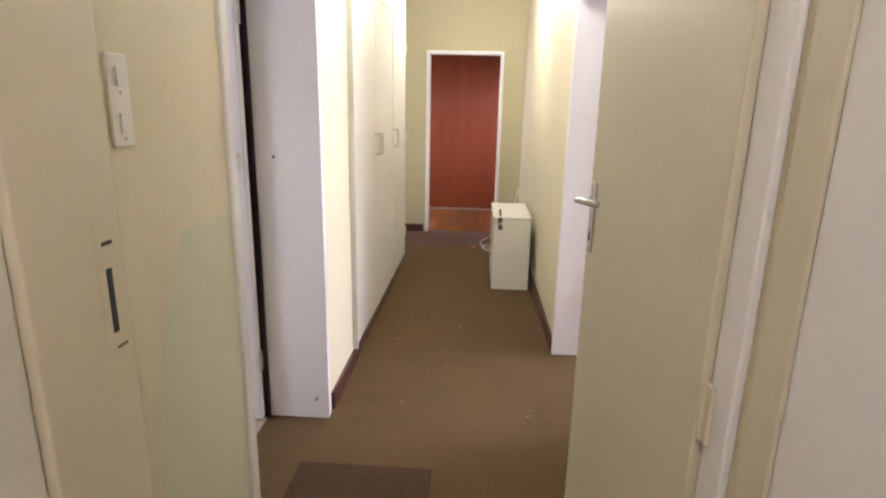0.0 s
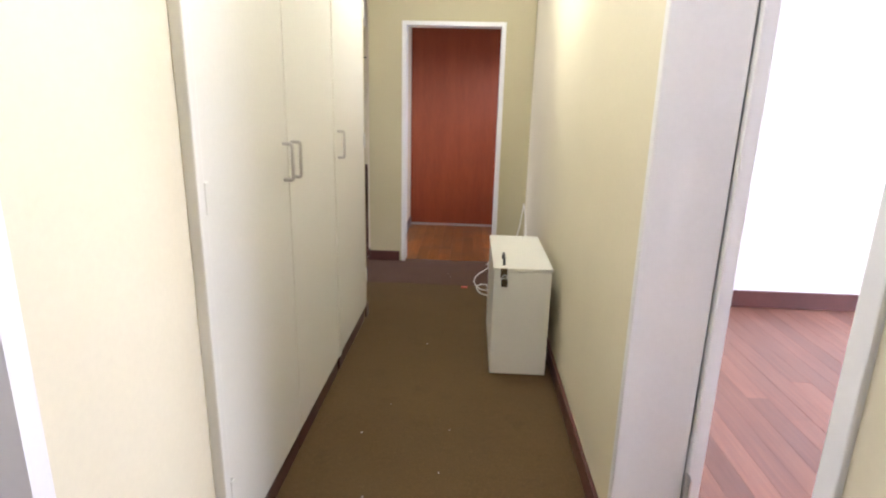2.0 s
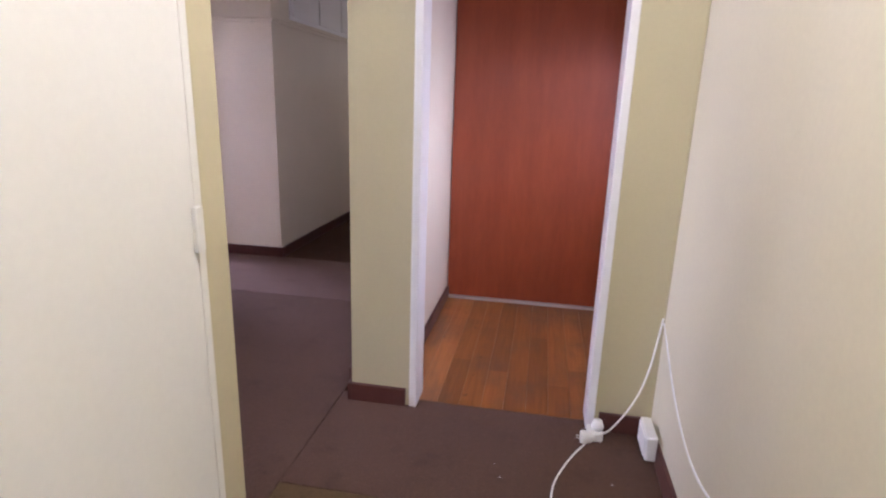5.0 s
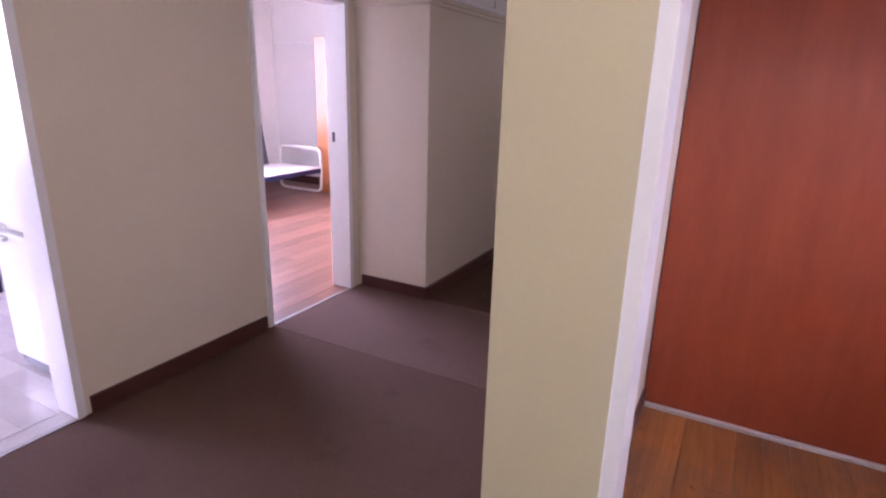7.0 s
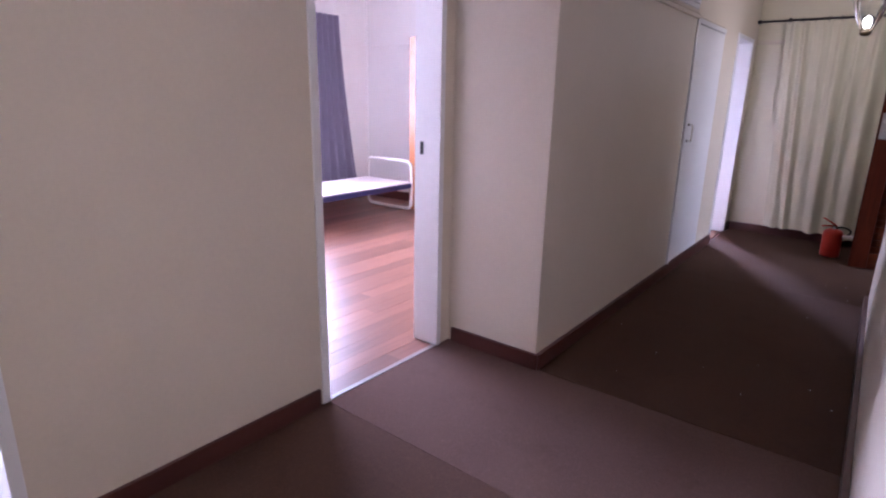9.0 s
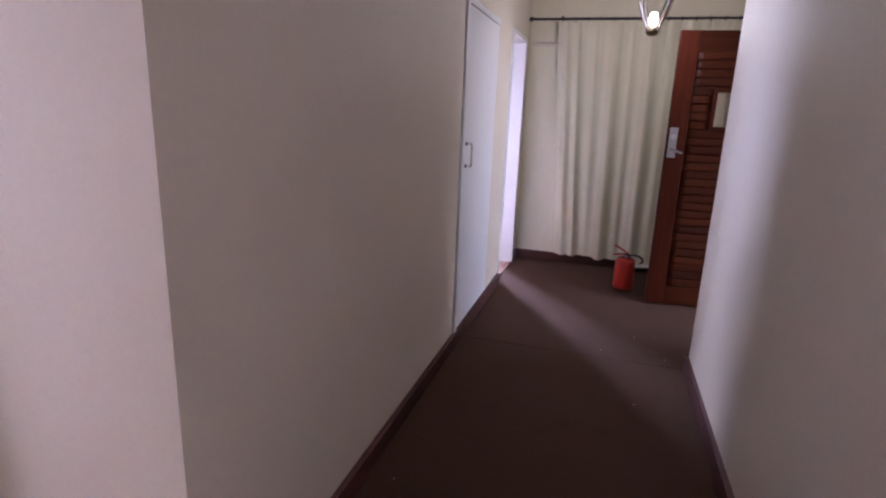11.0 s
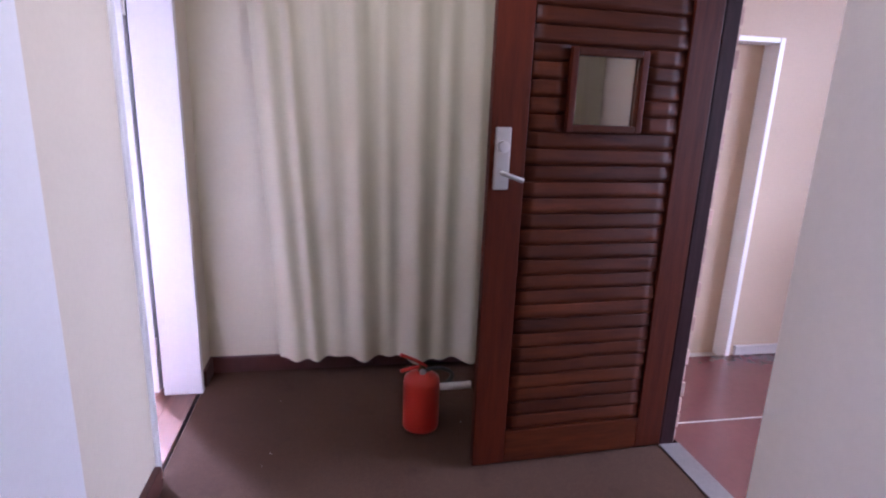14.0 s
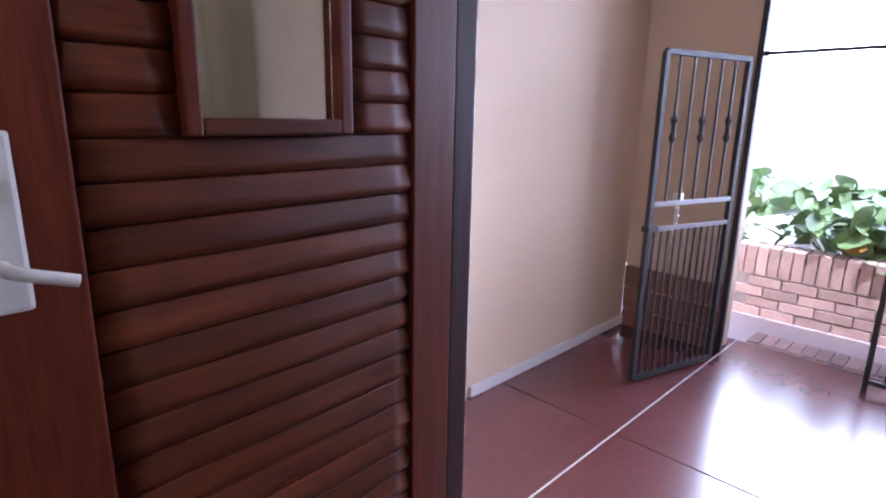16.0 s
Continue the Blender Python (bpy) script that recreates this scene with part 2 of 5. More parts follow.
LEAFDRY = wood("orange_dry_leaf", (0.42, 0.20, 0.03), (0.55, 0.30, 0.06), 0.6, (1, 1, 1), 8.0, 0.3)
NAVY = painted("navy_enamel", (0.02, 0.022, 0.09), 0.35, 0.1, 0.05)
MATTRESS = cloth("pale_board", (0.72, 0.66, 0.62))
TAUPE = painted("taupe_board_paint", (0.30, 0.25, 0.21), 0.6, 0.1)
CURB = painted("grey_metal_strip", (0.35, 0.31, 0.30), 0.5, 0.2)
SILL = painted("worn_sill_concrete", (0.20, 0.17, 0.16), 0.8, 0.2, 0.5, 5)
LOCKGREY = painted("pale_grey_lock_enamel", (0.38, 0.36, 0.33), 0.38, 0.06, 0.05)
REDCLOTH = cloth("red_brown_cloth", (0.30, 0.07, 0.05))
CONCRETE.node_tree.nodes["Principled BSDF"].inputs["Specular IOR Level"].default_value = 0.85
for varnished in (MAHOGANY, MAHOGANYUP, DARKFRAME):
    varnished.node_tree.nodes["Principled BSDF"].inputs["Specular IOR Level"].default_value = 0.12
ORIG = {}


# ---- building helpers ----
def link(name, bm, material, smooth=False):
    me = bpy.data.meshes.new(name)
    bm.to_mesh(me)
    bm.free()
    me.materials.append(material)
    if smooth:
        for f in me.polygons:
            f.use_smooth = True
    return new(name, me)


def thing(name, at, label, category, group="", kind=""):
    ob = new(name)
    ob.location = at
    ob.empty_display_size = 0.1
    ORIG[ob.name] = Vector(at)
    return tagged(ob, label, category, group, kind)


def part(name, bm, material, parent, label="", smooth=False):
    o = ORIG.get(parent.name, Vector((0, 0, 0)))
    bmesh.ops.translate(bm, verts=bm.verts, vec=-o)
    ob = link(name, bm, material, smooth)
    ob.parent = parent
    ORIG[ob.name] = o
    return tagged(ob, label)


def cuboid(x0, x1, y0, y1, z0, z1, bevel=0.0, bm=None):
    own = bmesh.new()
    bmesh.ops.create_cube(own, size=1, matrix=Matrix.Translation(((x0 + x1) / 2, (y0 + y1) / 2, (z0 + z1) / 2)) @ Matrix.Diagonal((x1 - x0, y1 - y0, z1 - z0, 1)))
    if bevel:
        bmesh.ops.bevel(own, geom=own.edges[:], offset=bevel, segments=2, affect="EDGES", profile=0.6)
    if bm is None:
        return own
    me = bpy.data.meshes.new("scratch")
    own.to_mesh(me)
    own.free()
    bm.from_mesh(me)
    bpy.data.meshes.remove(me)
    return bm


def turned(profile, at, steps=24, axis="Z", bm=None):
    """A lathe: profile of (radius, height) along an axis."""
    bm = bm or bmesh.new()
    spin = {"Z": Matrix(), "X": Matrix.Rotation(radians(90), 4, "Y"), "Y": Matrix.Rotation(radians(-90), 4, "X")}[axis]
    rings = []
    for r, h in profile:
        rings.append([bm.verts.new(Vector(at) + spin @ Vector((r * math.cos(a), r * math.sin(a), h))) for a in (2 * math.pi * i / steps for i in range(steps))])
    for lo, hi in zip(rings, rings[1:]):
        for i in range(steps):
            bm.faces.new((lo[i], lo[(i + 1) % steps], hi[(i + 1) % steps], hi[i]))
    bm.faces.new(rings[0][::-1])
    bm.faces.new(rings[-1])
    return bm


def tube(points, radius, sides=8, bm=None, closed=False, rounds=2):
    """A round bar along points, with its corners rounded by cutting."""
    pts = [Vector(p) for p in points]
    for _ in range(rounds):
        cut = [] if closed else [pts[0]]
        n = len(pts)
        for i in range(n if closed else n - 1):
            a, b = pts[i], pts[(i + 1) % n]
            cut += [a.lerp(b, 0.25), a.lerp(b, 0.75)]
        pts = cut if closed else cut + [pts[-1]]
    bm = bm or bmesh.new()
    rings, n = [], len(pts)
    side = None
    for i, p in enumerate(pts):
        d = (pts[(i + 1) % n] - pts[i - 1]) if closed else (pts[min(i + 1, n - 1)] - pts[max(i - 1, 0)])
        d.normalize()
        if side is None:
            side = d.orthogonal().normalized()
        side = (side - d * side.dot(d)).normalized()
        up = d.cross(side)
        rings.append([bm.verts.new(p + radius * (side * math.cos(a) + up * math.sin(a))) for a in (2 * math.pi * k / sides for k in range(sides))])
    pairs = list(zip(rings, rings[1:])) + ([(rings[-1], rings[0])] if closed else [])
    for lo, hi in pairs:
        for k in range(sides):
            bm.faces.new((lo[k], lo[(k + 1) % sides], hi[(k + 1) % sides], hi[k]))
    if not closed:
        bm.faces.new(rings[0][::-1])
        bm.faces.new(rings[-1])
    return bm


def rounded(points, r, closed=False):
    """Replaces each inner corner by three points r away, so that long bars stay straight."""
    pts = [Vector(q) for q in points]
    n, out = len(pts), []
    for i, q in enumerate(pts):
        if not closed and i in (0, n - 1):
            out.append(q)
            continue
        a, c = (pts[i - 1] - q).normalized(), (pts[(i + 1) % n] - q).normalized()
        out += [q + a * r, q + (a + c) * r * 0.3, q + c * r]
    return out


def sheet(nu, nv, at):
    bm = bmesh.new()
    grid = [[bm.verts.new(at(i / nu, j / nv)) for i in range(nu + 1)] for j in range(nv + 1)]
    for j in range(nv):
        for i in range(nu):
            bm.faces.new((grid[j][i], grid[j][i + 1], grid[j + 1][i + 1], grid[j + 1][i]))
    return bm


def wall(name, material, *boxes, label="painted plaster wall"):
    bm = bmesh.new()
    for b in boxes:
        cuboid(*b, bm=bm)
    ob = tagged(link(name, bm, material), label, "wall", kind="structure")
    return ob


# ---- plan ----
XL, XR, YE = -0.38, 0.815, 6.70      # first corridor: cupboard side, plain side, end wall
XC = -0.598                           # second corridor's right-hand wall
XH, XL2, YP = -2.67, -2.07, 8.94      # hall wall, second corridor's left wall, the step between
YF, XE = 13.54, 0.02                  # curtain wall, entrance wall
H = 2.85

# ---- walls ----
wall("wall_pantry_left", CREAM, (-0.66, XL, 0.902, 1.60, 0, H), (-0.66, XL, 1.60, 2.517, 2.09, H), label="yellow painted wall beside the bathroom doorway")
wall("wall_pier", CREAM, (-0.66, XL, 2.520, 3.08, 0, H), label="cream painted wall pier beside the built-in cupboards")
wall("wall_cupboard_back", CREAM, (-1.05, -0.95, 3.08, 5.26, 0, H))
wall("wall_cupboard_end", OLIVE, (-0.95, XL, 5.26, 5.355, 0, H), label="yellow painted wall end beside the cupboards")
wall("wall_hall_south", BEIGE, (XH - 0.12, -0.95, 5.26, 5.355, 0, H))
wall("wall_right_corridor", CREAM, (XR, 1.015, 0.902, 2.40, 0, H), (XR, 1.015, 2.40, 3.32, 2.09, H), (XR, 1.015, 3.32, YE + 0.14, 0, H), label="pale yellow painted corridor wall")
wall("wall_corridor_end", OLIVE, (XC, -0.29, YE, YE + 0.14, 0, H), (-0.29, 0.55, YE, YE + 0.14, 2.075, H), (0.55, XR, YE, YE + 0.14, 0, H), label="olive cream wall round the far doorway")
splayed = wall("wall_alcove_left", BEIGE, (-0.640, -0.40, YE + 0.14, 11.37, 0, H), label="beige painted wall between alcove and corridor")
for v in splayed.data.vertices:      # this wall runs slightly out of square
    if v.co.x < -0.5 and v.co.y > 10:
        v.co.x -= 0.036
wall("wall_alcove_back", BEIGE, (-0.40, 1.13, 8.32, 8.46, 0, H))
wall("wall_alcove_right", BEIGE, (1.017, 1.13, YE, 7.25, 0, H), (1.017, 1.13, 8.05, 8.32, 0, H), (1.017, 1.13, 7.25, 8.05, 0, 0.95), (1.017, 1.13, 7.25, 8.05, 1.95, H))
wall("wall_hall_left", BEIGE, (XH - 0.16, XH, 5.355, 5.92, 0, H), (XH - 0.16, XH, 5.92, 6.79, 2.09, H), (XH - 0.16, XH, 6.79, 7.975, 0, H), (XH - 0.16, XH, 7.975, 8.846, 2.09, H), (XH - 0.16, XH, 8.846, YP, 0, H), label="beige painted hall wall with two doorways")
wall("wall_step", BEIGE, (XH - 0.16, XL2, YP, YP + 0.14, 0, H), label="beige painted wall return")
wall("wall_corridor_left", BEIGE, (XL2 - 0.16, XL2, YP + 0.14, 11.18, 0, H), (XL2 - 0.16, XL2, 11.18, 12.09, 2.06, H), (XL2 - 0.16, XL2, 12.09, 12.63, 0, H), (XL2 - 0.16, XL2, 12.63, 13.335, 2.06, H), (XL2 - 0.16, XL2, 13.335, YF, 0, H), label="beige painted corridor wall")
wall("wall_curtain", CREAM, (XL2 - 0.16, 0.115, YF, YF + 0.2, 0, H), label="cream painted wall behind the curtain")
wall("wall_lobby_south", BEIGE, (-0.40, 0.115, 11.23, 11.37, 0, H))
wall("wall_entrance", BEIGE, (XE, 0.115, 11.37, 11.66, 0, H), (XE, 0.115, 11.66, 12.66, 2.12, H), (XE, 0.115, 12.66, YF, 0, H), label="entrance wall round the front door")
wall("wall_start_room", CREAM, (-1.2, -0.26, 0.74, 0.90, 0, H), (-0.26, 0.66, 0.78, 0.90, 2.09, H), (0.72, 1.2, 0.74, 0.90, 0, H), label="cream wall round the first doorway")
wall("wall_start_room_sides", DOORBEIGE, (-1.3, -1.2, -1.6, 0.90, 0, H), (1.2, 1.3, -1.6, 0.90, 0, H), (-1.3, 1.3, -1.7, -1.6, 0, H))
# bathroom
wall("wall_bathroom", ROOMWHITE, (-2.75, -2.65, 0.4, 3.2, 0, H), (-2.65, -0.66, 3.08, 3.2, 0, H), (-2.65, -1.3, 0.4, 0.5, 0, H))
# spare room
wall("wall_spare_room", ROOMWHITE, (1.015, 5.1, 5.81, 6.30, 0, H), (5.0, 5.12, 0.9, 2.55, 0, H), (5.0, 5.12, 4.65, 5.81, 0, H), (5.0, 5.12, 2.55, 4.65, 0, 0.9), (5.0, 5.12, 2.55, 4.65, 2.35, H), (1.3, 5.1, 0.9, 1.02, 0, H), label="white painted bedroom wall")
# kitchen
wall("wall_kitchen", ROOMWHITE, (-7.3, -7.2, 4.2, 4.5, 0, H), (-7.3, -7.2, 4.5, 6.5, 0, 0.95), (-7.3, -7.2, 4.5, 6.5, 2.3, H), (-7.3, -7.2, 6.5, 6.75, 0, H), (-7.3, -7.2, 6.75, 8.44, 0, 1.01), (-7.3, -7.2, 6.75, 8.44, 1.33, H), (-7.3, -5.0, 8.44, 8.55, 0, H), (-5.1, -5.0, 7.82, 8.44, 0, H), (-5.0, XH - 0.16, 7.82, 7.94, 0, H), (-7.2, XH - 0.16, 4.2, 4.32, 0, H), (XH - 0.16, XH - 0.04, 4.32, 5.355, 0, H), label="white painted kitchen wall")
# bedroom
wall("wall_bedroom", ROOMWHITE, (-6.82, -6.70, 8.55, 8.95, 0, H), (-6.82, -6.70, 11.45, 12.2, 0, H), (-6.82, -6.70, 8.95, 11.45, 0, 0.85), (-6.82, -6.70, 8.95, 11.45, 2.4, H), (-6.82, XL2 - 0.16, 12.2, 12.34, 0, H), label="white painted bedroom wall")
# study behind the lobby
wall("wall_study", ROOMWHITE, (-4.85, -4.72, 12.34, 15.12, 0, H), (-4.72, -4.5, 15.0, 15.12, 0, H), (-3.1, XL2 - 0.16, 15.0, 15.12, 0, H), (-4.5, -3.1, 15.0, 15.12, 0, 0.85), (-4.5, -3.1, 15.0, 15.12, 2.25, H), (XL2 - 0.16, XL2 - 0.04, YF + 0.2, 15.0, 0, H))
# porch
wall("wall_porch_back", PINK, (1.00, 2.61, 13.45, 13.62, -0.03, H), (0.115, 1.00, 13.45, 13.62, 1.86, H), label="peach painted porch wall")
wall("wall_porch_front", PINK, (2.61, 2.80, 12.80, 13.62, 0.44, H), (2.61, 2.80, 10.0, 10.3, -0.03, H), (2.61, 2.80, 10.3, 12.80, 2.55, H), label="peach painted wall beside the gate")
wall("wall_porch_side", PINK, (0.20, 2.61, 9.9, 10.0, -0.03, H), (0.115, 0.20, 10.0, 11.36, -0.03, H))
wall("wall_porch_niche", PINK, (0.115, 0.965, 13.55, 13.62, -0.03, 1.86), label="peach panel set back in the porch wall")

# ---- ceilings and floors ----
for name, m, b in (
    ("ceiling", CEIL, (-7.4, 2.9, 6.3, 15.2, H, H + 0.12)),
    ("ceiling_south", CEIL, (-7.4, 5.2, -1.8, 6.296, H, H + 0.12)),
    ("floor_base", GROUT, (-7.4, 2.9, 6.3, 15.2, -0.20, -0.035)),
    ("floor_base_south", GROUT, (-7.4, 5.2, -1.8, 6.296, -0.20, -0.035)),
):
    tagged(link(name, cuboid(*b), m), "flat white plaster ceiling" if name.startswith("ceiling") else "concrete slab under the floors", name.split("_")[0], kind="structure")


def carpet_sheet(name, m, label, b):
    ob = link(name, cuboid(*b, -0.03, 0.0), m)
    return tagged(ob, label, "carpet", kind="structure")


carpet_sheet("floor_carpet_corridor", CARPET, "brown fitted carpet in the long corridor", (-0.66, 1.015, 1.75, 6.04))
carpet_sheet("floor_carpet_start", CARPET, "brown fitted carpet by the first doorway", (-0.66, 1.2, -1.6, 1.746))
carpet_sheet("floor_carpet_crossing", CARPETPATCH, "dark brown fitted carpet at the crossing", (-0.66, XR, 6.044, YE + 0.06))
carpet_sheet("floor_carpet_hall", CARPETPATCH, "dark brown fitted carpet in the hall", (XH, -0.664, 5.355, 7.99))
carpet_sheet("floor_carpet_hall_end", CARPETLIGHT, "worn brown fitted carpet beyond the seam", (XH, -0.605, 7.994, YP))
carpet_sheet("floor_carpet_lobby", CARPETLOBBY, "brown fitted carpet in the second corridor, darkened for dim light", (XL2, XC, YP + 0.004, 11.37))
carpet_sheet("floor_carpet_entrance", CARPETLOBBY, "brown fitted carpet by the front door", (XL2, XE, 11.374, YF))
patch = link("carpet_offcut", cuboid(-0.40, 0.16, 1.40, 2.12, 0.0, 0.006, 0.002), CARPETOFF)
tagged(patch, "square dark brown carpet offcut lying on the corridor carpet", "carpet")
tagged(link("floor_bathroom", cuboid(-2.65, -0.665, 0.5, 3.08, -0.034, -0.012), GROUT), "grouted bathroom floor", "floor", kind="structure")
tagged(link("floor_kitchen", cuboid(-7.2, XH - 0.004, 4.32, 7.82, -0.034, -0.004), VINYL), "grey patterned vinyl kitchen floor", "floor", kind="structure")
tagged(link("floor_kitchen_niche", cuboid(-7.2, -5.1, 7.824, 8.44, -0.018, -0.004), VINYL), "grey patterned vinyl floor in the kitchen recess", "floor", kind="structure")

# ---- skirting ----
def skirting(name, *runs, material=SKIRT, h=0.09, label="dark stained wooden skirting board"):
    bm = bmesh.new()
    for x0, x1, y0, y1 in runs:
        cuboid(x0, x1, y0, y1, 0.0, h, 0.004, bm)
    return tagged(link(name, bm, material), label, "skirting board", kind="structure")


T = 0.018
skirting("baseboard_corridor_left", (XL, XL + T, 2.55, 3.08), (XL, XL + 0.012, 5.27, 5.355))
skirting("baseboard_corridor_right", (XR - T, XR, 3.37, YE))
skirting("baseboard_corridor_end", (XC, -0.325, YE - T, YE), (0.585, XR - T, YE - T, YE))
splayed_skirting = skirting("baseboard_pier_side", (-0.665, -0.640, YE + 0.14, 11.37), (XC - T, XC, YE - T, YE + 0.14))
for v in splayed_skirting.data.vertices:
    v.co.x -= 0.036 * max(0.0, v.co.y - YE - 0.14) / 4.53
skirting("baseboard_alcove", (-0.40, -0.40 + T, YE + 0.14, 8.27))
skirting("baseboard_hall", (XH, XH + T, 6.83, 7.94), (XH + 0.03, XL2 + T, YP - T, YP), (XH, XH + T, 5.355, 5.88))
skirting("baseboard_corridor_two", (XL2, XL2 + 0.026, YP, 12.60))
skirting("baseboard_lobby", (XL2, XE, YF - T, YF), (XL2, XL2 + T, 13.37, YF - T))
skirting("baseboard_spare_room", (1.015, 5.0, 5.81 - T, 5.81), h=0.13)
skirting("baseboard_bedroom", (-6.70, -6.70 + T, 8.55, 12.2), (-6.68, -2.3, 12.2 - T, 12.2), h=0.12)
skirting("baseboard_porch", (1.03, 2.61, 13.43, 13.45), material=SKIRTLIGHT, h=0.06, label="grey painted plaster skirting on the porch wall")

# ---- door frames and doors ----
def frame_x(name, x0, x1, y0, y1, top, material=WHITE, w=0.04, label="white painted steel door frame"):
    """A door frame in a wall that runs along y."""
    d = thing(name, (x0, y0, 0), label, "door frame", kind="structure")
    part("jamb", cuboid(x0 - 0.01, x1 + 0.01, y0, y0 + w, 0, top, 0.004), material, d)
    part("jamb", cuboid(x0 - 0.01, x1 + 0.01, y1 - w, y1, 0, top, 0.004), material, d)
    part("head", cuboid(x0 - 0.01, x1 + 0.01, y0 + w, y1 - w, top - w, top, 0.004), material, d)
    return d


def frame_y(name, x0, x1, y0, y1, top, material=WHITE, w=0.036, label="white painted steel door frame"):
    d = thing(name, (x0, y0, 0), label, "door frame", kind="structure")
    part("jamb", cuboid(x0, x0 + w, y0 - 0.012, y1 + 0.01, 0, top, 0.004), material, d)
    part("jamb", cuboid(x1 - w, x1, y0 - 0.012, y1 + 0.01, 0, top, 0.004), material, d)
    part("head", cuboid(x0 + w, x1 - w, y0 - 0.012, y1 + 0.01, top - w, top, 0.004), material, d)
    return d


def hinge(parent, x, y, z, material=STEEL):
    bm = turned([(0.007, 0), (0.007, 0.09)], (x, y, z), 10)
    cuboid(x - 0.003, x + 0.003, y - 0.02, y + 0.02, z, z + 0.09, 0.001, bm)
    part("hinge", bm, material, parent)


def lever_handle(parent, x, y, z, out, toward, material=CHROME):
    """A door lever on a long plate; out: the direction away from the leaf along x; toward: the way the lever points along y."""
    h = part("handle_plate", cuboid(min(x, x + out * 0.008), max(x, x + out * 0.008), y - 0.021, y + 0.021, z - 0.14, z + 0.05, 0.004), material, parent, "long chrome handle plate")
    part("lever", tube([(x + out * 0.005, y, z), (x + out * 0.048, y, z), (x + out * 0.056, y + toward * 0.03, z + 0.006), (x + out * 0.048, y + toward * 0.07, z + 0.008), (x + out * 0.018, y + toward * 0.105, z + 0.004)], 0.008, 10), material, h, "curved chrome lever", True)
    part("keyhole", cuboid(min(x + out * 0.008, x + out * 0.0095), max(x + out * 0.008, x + out * 0.0095), y - 0.005, y + 0.005, z - 0.11, z - 0.085), BLACK, h)


door_1 = frame_x("door_1", -0.66, XL, 1.60, 2.517, 2.08)
part("latch_plate", cuboid(-0.664, -0.650, 1.639, 1.643, 1.06, 1.16), STEEL, door_1)
door_1_lining = part("lining", cuboid(-0.655, XL + 0.012, 2.470, 2.478, 0, 2.05), WHITE, door_1, "white painted door lining with a small hole")
part("hole", turned([(0.006, 0), (0.006, 0.004)], (-0.574, 2.4665, 1.25), 10, "Y"), BLACK, door_1)
part("scuff", tube([(-0.435, 2.4668, 0.09), (-0.425, 2.4668, 0.11), (-0.42, 2.4668, 0.10)], 0.003, 6), BLACK, door_1)
# dark strip that paints the shade in the gap behind the hinges
part("draught_strip", cuboid(-0.690, -0.656, 2.447, 2.50, 0, 2.05), DARKFRAME, door_1, "dark strip standing for the shaded gap behind the hinges")
leaf_1 = thing("bathroom_door", (-0.68, 2.44, 0), "white painted bathroom door standing open", "door")
part("leaf", cuboid(-1.47, -0.685, 2.405, 2.445, 0.015, 2.03, 0.004), WHITE, leaf_1)
part("edge_strip", cuboid(-0.684, -0.676, 2.408, 2.442, 0.015, 2.03, 0.002), OFFWHITE, leaf_1)
lock = part("lock_case", cuboid(-0.752, -0.682, 2.385, 2.404, 1.20, 1.27, 0.006), OFFWHITE, leaf_1, "broken surface bolt in chipped white paint")
part("bolt", tube([(-0.78, 2.38, 1.235), (-0.70, 2.38, 1.235)], 0.006, 8, rounds=0), STEEL, lock)
part("staple", tube([(-0.745, 2.385, 1.255), (-0.74, 2.365, 1.27), (-0.70, 2.365, 1.27), (-0.695, 2.385, 1.255)], 0.005, 8), STEEL, lock)
for z in (0.26, 1.78):
    hinge(leaf_1, -0.672, 2.425, z)

door_2 = frame_x("door_2", XR, 1.015, 2.40, 3.345, 2.08)
leaf_2 = thing("spare_room_door", (1.04, 3.31, 0), "white painted door folded back into the bedroom", "door")
part("leaf", cuboid(1.032, 1.072, 3.285, 4.08, 0.015, 2.03, 0.004), WHITE, leaf_2)
for z in (0.25, 1.75):
    hinge(leaf_2, 1.028, 3.278, z)
part("carpet_edge", cuboid(XR - 0.01, 0.975, 2.44, 3.305, -0.02, 0.003), CARPET, door_2, "brown carpet running into the doorway")
part("threshold", cuboid(0.977, 1.016, 2.44, 3.305, -0.02, 0.005, 0.002), CURB, door_2, "worn grey threshold strip")

door_3 = frame_y("door_3", -0.307, 0.567, YE, YE + 0.14, 2.095)
part("hinge_block", cuboid(-0.273, -0.262, YE - 0.018, YE + 0.02, 1.95, 2.0, 0.003), PLASTIC, door_3)

# first doorway: frame with strike plate, and the beige door standing open along the corridor
door_4 = thing("door_4", (-0.36, 0.94, 0), "beige painted steel door frame with worn strike plate", "door frame", kind="structure")
part("jamb", cuboid(-0.262, -0.235, 0.715, 0.905, 0, 2.1, 0.004), DOORBEIGE, door_4)
part("jamb", cuboid(-0.30, -0.248, 0.50, 0.712, 0, 2.1, 0.006), OFFWHITE, door_4)
part("jamb", cuboid(0.652, 0.74, 0.802, 0.868, 0, 2.1, 0.004), WHITE, door_4)
part("rebate", cuboid(0.664, 0.74, 0.768, 0.800, 0, 2.1), CREAM, door_4)
part("jamb", cuboid(0.652, 0.74, 0.700, 0.766, 0, 2.1, 0.004), DOORBEIGE, door_4)
part("jamb", cuboid(0.656, 0.74, 0.48, 0.698, 0, 2.1, 0.004), WHITE, door_4)
part("head", cuboid(-0.235, 0.652, 0.715, 0.776, 2.05, 2.1), DOORBEIGE, door_4)
